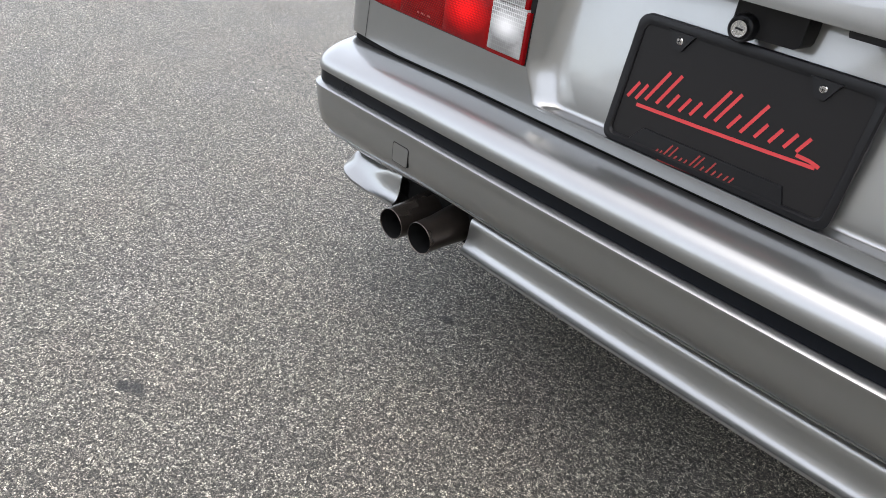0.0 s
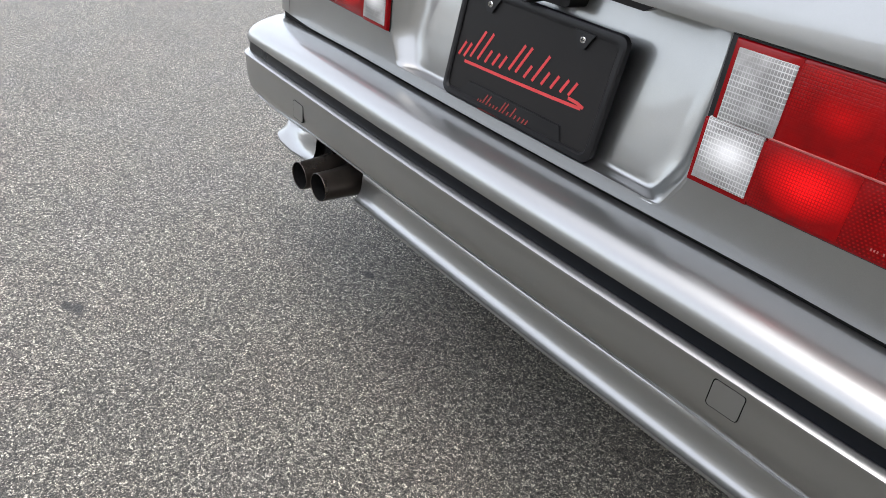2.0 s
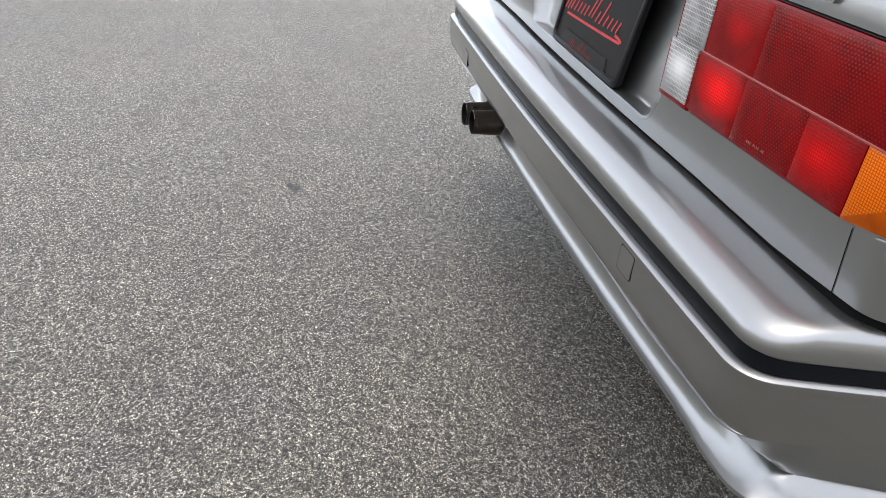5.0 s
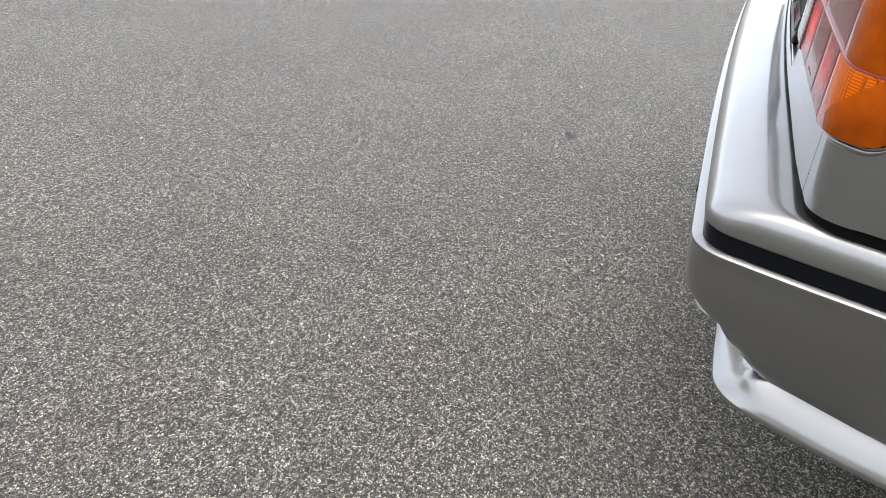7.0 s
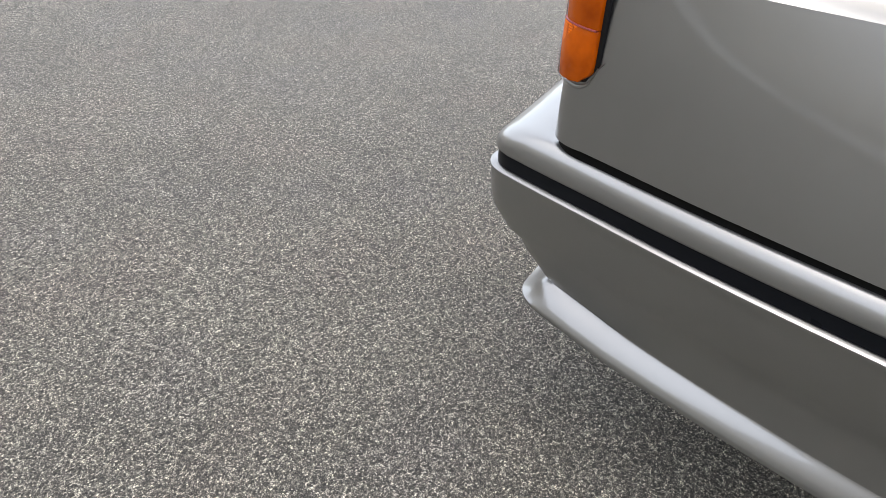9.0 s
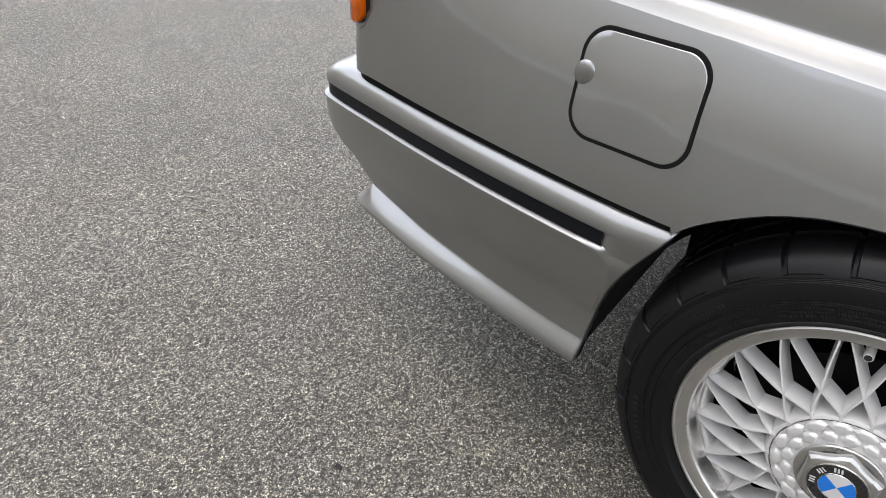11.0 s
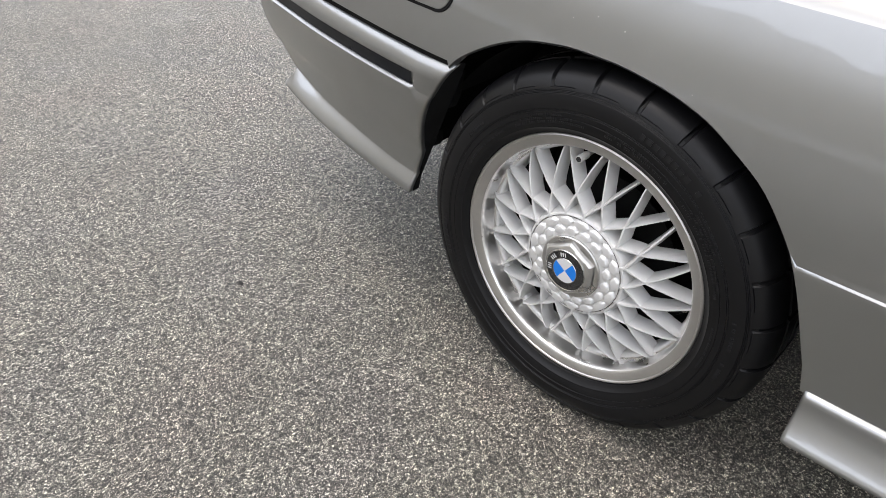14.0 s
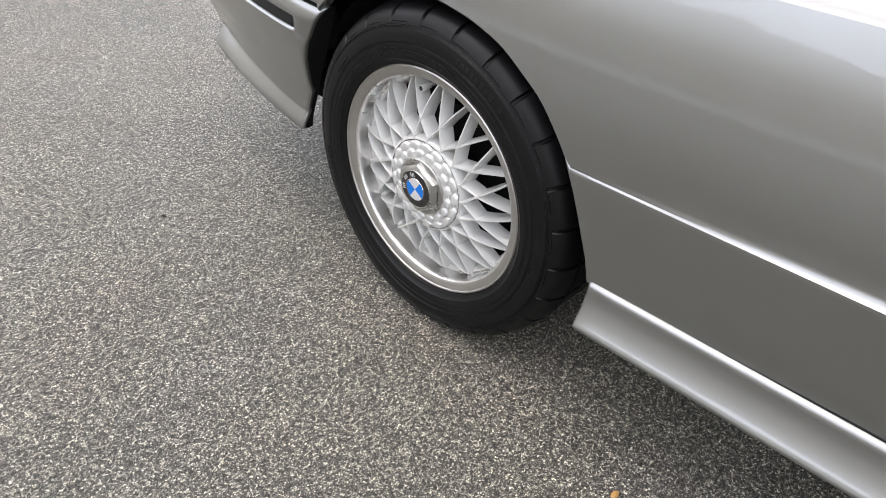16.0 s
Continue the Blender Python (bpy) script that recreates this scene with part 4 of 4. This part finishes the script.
# ---- badge on the boot lid: three slanted colour bars and plain bright bars
def slab(bm, x0, x1, z0, z1, slant, depth, mat, y=-0.9068):
    q = [(x0, z0), (x1, z0), (x1 + slant, z1), (x0 + slant, z1)]
    f = lambda x: y + 0.045 * x * x
    q = [(px + 0.011, pz - 0.002) for px, pz in q]
    solid(bm, q, lambda p: (p[0], f(p[0]) - depth, p[1]), lambda p: (p[0], f(p[0]) + 0.004, p[1]), mat, inset=0.03)


badge = None
for x, m, nm, lab in ((0.456, BADGE_LIGHT_BLUE, "badge", "boot badge of colour bars and chrome bars"), (0.469, BADGE_DARK_BLUE, "badge_bar", "dark blue bar"), (0.482, BADGE_ORANGE, "badge_bar", "orange bar")):
    bm = bmesh.new()
    slab(bm, x, x + 0.0128, 0.801, 0.830, 0.017, 0.003, 0)
    ob = part(nm, bm, m, badge or car, lab)
    badge = badge or ob
for x, w in ((0.498, 0.013), (0.515, 0.013), (0.532, 0.014)):
    bm = bmesh.new()
    slab(bm, x, x + w, 0.801, 0.830, 0.014, 0.0045, 0)
    part("chrome_bar", bm, CHROME, badge, "chrome bar")
bm = bmesh.new()
slab(bm, 0.5035, 0.561, 0.821, 0.830, 0.004, 0.0035, 0)
part("chrome_bar", bm, CHROME, badge, "chrome bar")

# ---- fuel filler door on the right flank
def on_flank(y, z, off):
    return (body_side(z)(y) + off, y, z)


def flank_patch(bm, y0, y1, z0, z1, r, off, base, inset):
    out = rounded(y0, y1, z0, z1, r, 8)
    cy, cz = (y0 + y1) / 2, (z0 + z1) / 2
    rings = []
    for k, o in ((1.0, base), (1.0, off - 0.0008), (1.0 - inset, off), (0.9, off), (0.6, off), (0.3, off)):
        rings.append([on_flank(cy + (p[0] - cy) * k, cz + (p[1] - cz) * k, o) for p in out])
    vs = grid(bm, rings, close=True)
    c = bm.verts.new(on_flank(cy, cz, off))
    last = vs[-1]
    for i in range(len(last)):
        bm.faces.new((last[i], last[(i + 1) % len(last)], c))


bm = bmesh.new()
flank_patch(bm, -0.4385, -0.2745, 0.6055, 0.7405, 0.034, 0.0018, -0.003, 0.01)
gap = part("fuel_door", bm, UNDER_AND_SHADE, car, "rounded square fuel filler door")
bm = bmesh.new()
flank_patch(bm, -0.4335, -0.2795, 0.6105, 0.7355, 0.030, 0.0026, -0.003, 0.012)
part("flap", bm, PAINT, gap)
bm = bmesh.new()
bmesh.ops.create_uvsphere(bm, u_segments=20, v_segments=12, radius=1.0)
c = on_flank(-0.4265, 0.682, 0.0016)
for v in bm.verts:
    v.co = Vector((c[0] + v.co.x * 0.0052, c[1] + v.co.y * 0.0140, c[2] + v.co.z * 0.0170))
part("finger_notch", bm, PAINT, gap)

# ---- sill skirts
SILL = [(0.000, 0.302), (0.004, 0.3012), (0.0070, 0.2988), (0.0090, 0.2950), (0.0097, 0.290), (0.0110, 0.282), (0.0140, 0.272), (0.0188, 0.261), (0.0243, 0.2510), (0.0295, 0.2435), (0.0328, 0.2390), (0.0337, 0.2360), (0.0330, 0.2332), (0.0300, 0.2312), (0.020, 0.2300), (-0.05, 0.2300), (-0.05, 0.29)]
for s in (1, -1):
    bm = bmesh.new()
    ys = [0.358, 0.360, 0.364] + list(np.linspace(0.40, 2.22, 24))
    rws = []
    for i, y in enumerate(ys):
        k = (0.006, 0.002, 0.0)[i] if i < 3 else 0.0
        rws.append([(s * (flank(y) - 0.003 + a - k), y, z) for a, z in SILL])
    grid(bm, rws)
    bm.faces.new([bm.verts.new(p) for p in rws[0]])
    bm.faces.new([bm.verts.new(p) for p in rws[-1]])
    part("side_skirt", bm, PAINT, car, "body-coloured sill skirt", sharp=45)

# ---- exhaust
for cx, cz, y0 in ((-0.404, 0.2965, -0.964), (-0.474, 0.2905, -0.966)):
    bm = bmesh.new()
    n = 40
    rws = []
    for y, r, dz in ((-0.70, 0.036, 0.006), (y0 + 0.13, 0.036, 0.004), (y0 + 0.085, 0.0335, 0.002), (y0 + 0.045, 0.0295, 0.0), (y0 + 0.004, 0.0285, 0), (y0 + 0.0008, 0.0290, 0), (y0, 0.0283, 0), (y0 + 0.0012, 0.0272, 0)):
        rws.append([(cx + 0.35 * (r - 0.0285) + r * math.cos(2 * math.pi * i / n), y, cz + dz + r * math.sin(2 * math.pi * i / n)) for i in range(n)])
    grid(bm, rws, close=True)
    inn = [[(cx + r * math.cos(2 * math.pi * i / n), y, cz + r * math.sin(2 * math.pi * i / n)) for i in range(n)] for y, r in ((y0 + 0.0012, 0.0272), (y0 + 0.01, 0.0265), (y0 + 0.20, 0.025))]
    vs = grid(bm, inn, close=True, mat=1)
    bm.faces.new(vs[-1]).material_index = 1
    part("exhaust_tip", bm, [PIPE, SOOT_AND_SHADE], car, "dark brushed steel exhaust tailpipe")

bm = bmesh.new()
solid(bm, rounded(-0.533, -0.354, 0.268, 0.352, 0.02), lambda p: (p[0], -0.872, p[1]), lambda p: (p[0], -0.70, p[1]), inset=0.03)
part("muffler", bm, SOOT_AND_SHADE, car, "sooty silencer box")

# ---- wheels
WHEEL_Z, WHEEL_X, TYRE_R = 0.2960, 0.842, 0.3035
N_SPOKE = 17


def tyre_mesh():
    outer = [(-0.020, 0.200), (-0.004, 0.2085), (0.002, 0.2105), (0.0040, 0.2150), (0.0072, 0.2190), (0.0088, 0.2205), (0.0088, 0.2225), (0.0096, 0.2245), (0.0104, 0.2330), (0.0106, 0.2420),
             (0.0104, 0.2500), (0.0096, 0.2590), (0.0078, 0.2680), (0.0046, 0.2765), (0.0004, 0.2845), (-0.0052, 0.2910), (-0.0120, 0.2955), (-0.0200, 0.2992), (-0.0280, 0.3018), (-0.0350, 0.3034), (-0.0400, 0.3042)]
    tread_side = [(-0.0410, 0.2965), (-0.0480, 0.2965), (-0.0490, 0.3045), (-0.0780, 0.3048), (-0.0790, 0.2965), (-0.0870, 0.2965), (-0.0880, 0.3048), (-0.1180, 0.3048), (-0.1190, 0.2965), (-0.1270, 0.2965), (-0.1280, 0.3048),
                  (-0.1700, 0.3020), (-0.1850, 0.2960), (-0.2000, 0.2800), (-0.2060, 0.2500), (-0.1980, 0.2100), (-0.185, 0.2000)]
    # thin moulded rings cut into the sidewall, and one broken ring that turns the corner of each tread notch
    prof, broken = [], set()
    rings = [(0.2355, 0), (0.2445, 0), (0.2470, 0), (0.2695, 0), (0.2713, 0), (0.2731, 0), (0.2775, 1)]
    ox, orr = [p[0] for p in outer], [p[1] for p in outer]
    rr = sorted(orr[4:] + [r + d for r, _ in rings for d in (-0.0006, 0.0, 0.0006)])
    prof = outer[:4]
    for r in rr:
        if r in orr and any(abs(r - g) < 0.0008 for g, _ in rings):
            continue
        x = float(np.interp(r, orr, ox))
        hit = [b for g, b in rings if abs(r - g) < 1e-6]
        if hit and hit[0]:
            broken.add(len(prof))
        elif hit:
            x -= 0.0008
        prof.append((x, r))
    n_side = len(prof)
    prof = prof + tread_side
    pitch = 36

    def tread(i, j, x, r):
        k = i % pitch
        if j in broken and k < 22:
            return x - 0.0011, r - 0.0003
        if r > 0.2765:
            late = (i + 18) % pitch if j >= n_side + 7 else k
            if j < n_side + 14 and late in (0, 1, 2):
                return x - (0.0014 if j < n_side else 0.0), r - (0.0012 if r < 0.288 else 0.0050)
        return x, r

    bm = bmesh.new()
    revolve(bm, prof, 26 * pitch, shape=tread)
    for v in bm.verts:
        # the loaded sidewall bulges above the contact patch
        low = min(1.0, max(0.0, (-v.co.z - 0.17) / 0.10))
        if v.co.x > -0.02 and low:
            v.co.x += 0.007 * low * low * (3 - 2 * low)
        if v.co.z < -WHEEL_Z + 0.0015:
            v.co.z = -WHEEL_Z + 0.0015
    return mesh_of("tyre", bm, RUBBER, 30, 0.00002)


def rim_mesh():
    bm = bmesh.new()
    prof = [(-0.016, 0.2070), (-0.005, 0.2095), (0.0, 0.2092), (0.0018, 0.2072), (0.0010, 0.2052), (-0.0006, 0.2042), (-0.0020, 0.1990), (-0.0042, 0.1930), (-0.0058, 0.1902)]
    revolve(bm, prof, 128)
    prof2 = [(-0.0058, 0.1902), (-0.0080, 0.1888), (-0.0120, 0.1876), (-0.0170, 0.1870)]
    revolve(bm, prof2, 128, mat=1)
    prof3 = [(-0.0170, 0.1870), (-0.0310, 0.1856), (-0.0335, 0.1845), (-0.0342, 0.1815)]
    revolve(bm, prof3, 128, mat=1)
    return mesh_of("wheel", bm, [FLANGE, POLISHED], 30, 0.00002)


def spokes_mesh():
    bm = bmesh.new()
    step = 2 * math.pi / N_SPOKE

    def station(r, ang, direction, front, w_top, w_base, deep):
        c = Vector((0, math.sin(ang), math.cos(ang))) * r
        d = Vector((0, math.cos(direction), -math.sin(direction)))
        return [tuple(c + Vector((front - deep, 0, 0)) + d * w_base), tuple(c + Vector((front - 0.0035, 0, 0)) + d * w_top * 1.25), tuple(c + Vector((front, 0, 0)) + d * w_top * 0.6),
                tuple(c + Vector((front, 0, 0)) - d * w_top * 0.6), tuple(c + Vector((front - 0.0035, 0, 0)) - d * w_top * 1.25), tuple(c + Vector((front - deep, 0, 0)) - d * w_base)]

    for k in range(N_SPOKE):
        a0 = k * step + WHEEL_TURN
        for s in (1, -1):
            path = [(0.080, -0.56, 0.0005), (0.090, -0.49, 0.0), (0.103, -0.25, -0.0010), (0.119, 0.0, -0.0035), (0.134, 0.13, -0.0065), (0.156, 0.28, -0.0140), (0.174, 0.39, -0.0225), (0.181, 0.43, -0.0265), (0.1858, 0.455, -0.0325)]
            pts = [(r, a0 + s * f * step, fr) for r, f, fr in path]
            rws = []
            for i, (r, a, fr) in enumerate(pts):
                p, q = pts[max(0, i - 1)], pts[min(len(pts) - 1, i + 1)]
                dx = q[0] * math.sin(q[1]) - p[0] * math.sin(p[1])
                dz = q[0] * math.cos(q[1]) - p[0] * math.cos(p[1])
                wide = 0.0018 if i > 3 else 0.0022
                rws.append(station(r, a, math.atan2(dx, dz), fr, wide * 0.92, (0.0058, 0.0058, 0.0054, 0.0048, 0.0043, 0.0039, 0.0036, 0.0035, 0.0035)[i], 0.028))
            grid(bm, rws)
            bm.faces.new([bm.verts.new(p) for p in rws[-1]])
    # seat ring behind the spokes' ends and the ring at the centre
    revolve(bm, [(-0.0336, 0.1842), (-0.0350, 0.1800), (-0.0400, 0.1760), (-0.066, 0.1725)], 128)
    revolve(bm, [(-0.034, 0.094), (-0.010, 0.090), (-0.0015, 0.0865), (0.0002, 0.0830), (-0.0010, 0.0822), (-0.004, 0.0820)], 102)
    return mesh_of("spokes", bm, ALLOY, 38, 0.00001)


def cover_mesh():
    bm = bmesh.new()
    revolve(bm, [(-0.006, 0.0816), (-0.0012, 0.0815), (-0.0004, 0.0808), (0.0015, 0.0680), (0.0045, 0.0560), (0.0060, 0.0520), (0.006, 0.0)], 102)
    # the dark joint round the cover
    revolve(bm, [(0.0000, 0.0814), (0.0005, 0.08145), (0.0005, 0.08185), (0.0000, 0.0819)], 102, mat=1)
    return mesh_of("hub_cover", bm, [ALLOY, PIPE], 30)


def stud_mesh(r, half, long, base, high):
    """One raised six-sided stud, at twelve o'clock on the hub cover."""
    bm = bmesh.new()
    rings = []
    for up, shrink, soft in ((-0.2, 1.0, 0.0), (0.5, 0.88, 0.05), (0.9, 0.72, 0.15), (1.0, 0.52, 0.3)):
        row = []
        for i in range(18):
            a = 2 * math.pi * i / 18
            m = (a % (math.pi / 3)) - math.pi / 6
            k = shrink * lerp(math.cos(math.pi / 6) / math.cos(m), 0.95, soft) * 1.08
            row.append((base + high * up, half * k * math.sin(a + math.pi / 6), r + long * k * math.cos(a + math.pi / 6)))
        rings.append(row)
    vs = grid(bm, rings, close=True)
    bm.faces.new(vs[-1])
    return mesh_of("stud", bm, ALLOY, 60)


def cap_mesh():
    bm = bmesh.new()
    revolve(bm, [(0.004, 0.0520), (0.0085, 0.0520), (0.0100, 0.0505), (0.0105, 0.0440)], 64)
    hexa = []
    for r, x, soft in ((0.0485, 0.0100, 0.0), (0.0475, 0.0150, 0.0), (0.0430, 0.0185, 0.35), (0.0375, 0.0200, 1.0), (0.0360, 0.0205, 1.0)):
        row = []
        for i in range(60):
            a = 2 * math.pi * i / 60
            m = (a % (math.pi / 3)) - math.pi / 6
            rr = lerp(r * math.cos(math.pi / 6) / math.cos(m) * 1.0, r, soft)
            row.append((x, rr * math.sin(a), rr * math.cos(a)))
        hexa.append(row)
    vs = grid(bm, hexa, close=True)
    bm.faces.new(vs[-1])
    return mesh_of("hub_cap", bm, STEEL, 25)


def emblem_mesh():
    """Round emblem: black ring with plain white bars, blue and white quarters."""
    bm = bmesh.new()
    revolve(bm, [(0.0195, 0.0352), (0.0215, 0.0350), (0.0222, 0.0340), (0.0218, 0.0332)], 64, mat=3)
    revolve(bm, [(0.0216, 0.0334), (0.0222, 0.0325), (0.0224, 0.0210)], 64, mat=0)
    revolve(bm, [(0.0222, 0.0214), (0.0230, 0.0210), (0.0228, 0.0202)], 64, mat=3)
    for k in range(4):
        pts = [(0.0, 0.0)] + [(0.0206 * math.sin(a), 0.0206 * math.cos(a)) for a in np.linspace(k * math.pi / 2, (k + 1) * math.pi / 2, 14)]
        bm.faces.new([bm.verts.new((0.0227, y, z)) for y, z in pts]).material_index = 1 if k % 2 else 2
    for a in (-42, 0, 42):
        for u in (-0.0038, 0.0, 0.0038):
            c, s = math.cos(radians(a)), math.sin(radians(a))
            q = [(u - 0.0011, 0.0238), (u + 0.0011, 0.0238), (u + 0.0011, 0.0305), (u - 0.0011, 0.0305)]
            bm.faces.new([bm.verts.new((0.0229, y * c + z * s, -y * s + z * c)) for y, z in q]).material_index = 2
    bmesh.ops.rotate(bm, verts=bm.verts, cent=(0, 0, 0), matrix=Matrix.Rotation(radians(EMBLEM_TURN), 3, "X"))
    return mesh_of("emblem", bm, [BADGE_BLACK, BLUE, WHITE, CHROME], 30)


def valve_mesh():
    bm = bmesh.new()
    revolve(bm, [(-0.03, 0.0038), (-0.008, 0.0040), (-0.008, 0.0058), (0.011, 0.0058), (0.0125, 0.0052)], 18)
    revolve(bm, [(0.0125, 0.0052), (0.0128, 0.0042)], 18)
    revolve(bm, [(0.0128, 0.0042), (0.0122, 0.0040), (0.0122, 0.0)], 18, mat=1)
    return mesh_of("valve", bm, [ALLOY, BADGE_BLACK], 30)


def markings_mesh():
    """Raised plain bars round the sidewall in place of its moulded lettering."""
    bm = bmesh.new()
    rnd = random.Random(4)
    lines = ((0.2290, 0.0103, [(-33, -3), (5, 31), (38, 73), (85, 104), (186, 203), (-68, -38)], 0.0032, 0.62), (0.2342, 0.0106, [(-30, -8), (6, 22), (42, 70), (128, 136)], 0.0030, 0.55),
             (0.2395, 0.0108, [(-26, -12), (44, 58)], 0.0028, 0.5), (0.2560, 0.0102, [(-56, -47), (80, 92), (96, 104), (140, 148)], 0.0048, 0.8), (0.2570, 0.0102, [(16, 40), (-112, -95)], 0.0075, 1.15))
    for r, x, spans, h, w in lines:
        for a0, a1 in spans:
            a = a0
            while a < a1:
                wd = w * rnd.uniform(0.6, 1.1) * (1.6 if h > 0.005 else 1.0)
                if rnd.random() < 0.85:
                    cs = [(r + dr, radians(a + da)) for dr, da in ((-h / 2, 0), (-h / 2, wd), (h / 2, wd), (h / 2, 0))]
                    top = [bm.verts.new((x + 0.0009 - (rr - r) * 0.10, rr * math.sin(t), rr * math.cos(t))) for rr, t in cs]
                    low = [bm.verts.new((x - 0.002, rr * math.sin(t), rr * math.cos(t))) for rr, t in cs]
                    bm.faces.new(top)
                    for i in range(4):
                        bm.faces.new((top[i], low[i], low[(i + 1) % 4], top[(i + 1) % 4]))
                a += wd + (0.8 if h > 0.005 else 0.35)
    return mesh_of("sidewall_marking", bm, RUBBER_WORN, 30)


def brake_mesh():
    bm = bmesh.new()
    # disc and inner barrel near black: shade behind the spokes put into colour
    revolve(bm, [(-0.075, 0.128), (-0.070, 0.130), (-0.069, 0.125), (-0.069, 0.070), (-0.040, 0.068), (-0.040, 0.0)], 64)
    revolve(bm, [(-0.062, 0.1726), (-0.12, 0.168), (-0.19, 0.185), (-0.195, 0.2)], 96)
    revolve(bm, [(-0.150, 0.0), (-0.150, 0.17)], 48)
    return mesh_of("brake_disc", bm, UNDER_AND_SHADE, 30)


WHEEL_TURN, EMBLEM_TURN = radians(-7.5), 55.0
wheel_parts = [("tyre", tyre_mesh(), "black tyre with block tread"), ("spokes", spokes_mesh(), "silver cross-spoke lattice"), ("hub_cover", cover_mesh(), "silver studded hub cover"), ("hub_cap", cap_mesh(), "hexagonal brushed metal cap"),
               ("emblem", emblem_mesh(), "round blue, white and black emblem"), ("sidewall_marking", markings_mesh(), ""), ("brake_disc", brake_mesh(), "")]
rim_data, valve_data = rim_mesh(), valve_mesh()
stud_rings = ((stud_mesh(0.0738, 0.0134, 0.0080, 0.0004, 0.0044), 0.5), (stud_mesh(0.0606, 0.0108, 0.0080, 0.0026, 0.0048), 0.0))
for s, y in ((1, 0.0), (-1, 0.0), (1, 2.5625), (-1, 2.5625)):
    wheel = new("wheel", rim_data)
    wheel.parent = car
    wheel.matrix_basis = pose(s * WHEEL_X, y, WHEEL_Z, 0, 0, 0 if s > 0 else 180)
    tagged(wheel, "silver cross-spoke alloy wheel with polished lip")
    for nm, data, lab in wheel_parts:
        ob = new(nm, data)
        ob.parent = wheel
        if lab:
            tagged(ob, lab)
        if nm == "tyre":
            ob.matrix_basis = pose(0, 0, 0, 2.2)
        if nm == "sidewall_marking":
            tagged(ob, kind="stuff")
    for data, shift in stud_rings:
        for k in range(N_SPOKE):
            ob = new("stud", data)
            ob.parent = wheel
            ob.matrix_basis = Matrix.Rotation(-((k + shift) * 2 * math.pi / N_SPOKE + WHEEL_TURN), 4, "X")
    ob = new("valve", valve_data)
    ob.parent = wheel
    a = radians(-10)
    ob.matrix_basis = Matrix.Translation((-0.030, 0.166 * math.sin(a), 0.166 * math.cos(a)))

# the tail hangs very slightly askew: its right end a little further back than its left
SKEW = 0.0105
for ob in car.children_recursive:
    if ob.type == "MESH" and ob.parent.name.split(".")[0] != "wheel" and ob.name.split(".")[0] != "wheel":
        for v in ob.data.vertices:
            if v.co.y < -0.80:
                v.co.y -= SKEW * v.co.x * min(1.0, (-0.80 - v.co.y) / 0.08)

# ---- cabin above the belt line
bm = bmesh.new()
belt = [(-0.62, 0.02), (0.62, 0.02), (0.70, 0.35), (0.70, 1.75), (0.62, 2.02), (-0.62, 2.02), (-0.70, 1.75), (-0.70, 0.35)]
roof = [(-0.50, 0.42), (0.50, 0.42), (0.53, 0.60), (0.53, 1.25), (0.49, 1.40), (-0.49, 1.40), (-0.53, 1.25), (-0.53, 0.60)]
vs = grid(bm, [[(x, y, 0.815) for x, y in belt], [(x, y, 1.33) for x, y in roof]], close=True)
part("cabin_glass", bm, GLASS, car, "dark cabin windows")
bm = bmesh.new()
vs = grid(bm, [[(x * 1.01, y, 1.325) for x, y in roof], [(x * 0.97, lerp(y, 0.9, 0.03), 1.362) for x, y in roof]], close=True)
bm.faces.new(vs[-1])
part("roof", bm, PAINT, car)

GRIT = make_plain("dark_grit", (0.012, 0.011, 0.010), 0.8, vary=0.3, scale=200)


# a dark scrap lying on the asphalt
def scrap(x, y, sx, sy, sz, seed, material, label):
    rnd = random.Random(seed)
    bm = bmesh.new()
    bmesh.ops.create_icosphere(bm, subdivisions=2, radius=1.0)
    for v in bm.verts:
        v.co = Vector((v.co.x * sx, v.co.y * sy, max(-0.3, v.co.z) * sz)) * rnd.uniform(0.8, 1.2)
    lowest = min(v.co.z for v in bm.verts)
    for v in bm.verts:
        v.co.z -= lowest
    ob = new("debris", mesh_of("debris", bm, material))
    ob.location = (x, y, 0.0)
    tagged(ob, label, "debris")


scrap(1.040, -0.656, 0.0045, 0.0075, 0.003, 3, GRIT, "small dark scrap lying on the asphalt")
LEAF = make_plain("dry_leaf", (0.36, 0.20, 0.06), 0.7, vary=0.3, scale=200)
scrap(0.919, 0.501, 0.009, 0.005, 0.003, 8, LEAF, "small dry yellow leaf scrap on the asphalt")

# stone chips in the paint over the wheel arch
CHIP = make_plain("bare_chip", (0.45, 0.44, 0.42), 0.6, vary=0.1, scale=200)
for y, z, r in ((-0.066, 0.655, 0.0015), (-0.031, 0.664, 0.0017), (0.011, 0.656, 0.0022), (0.119, 0.610, 0.0018)):
    bm = bmesh.new()
    rnd = random.Random(int((y + 1) * 1000))
    r *= 0.45
    ring = [on_flank(y + r * rnd.uniform(0.6, 1.2) * math.cos(a), z + r * rnd.uniform(0.5, 1.0) * math.sin(a), 0.0005) for a in [2 * math.pi * i / 9 for i in range(9)]]
    low = [(x - 0.001, yy, zz) for x, yy, zz in ring]
    vs = grid(bm, [low, ring], close=True)
    bm.faces.new(vs[-1])
    part("paint_chip", bm, CHIP, car)
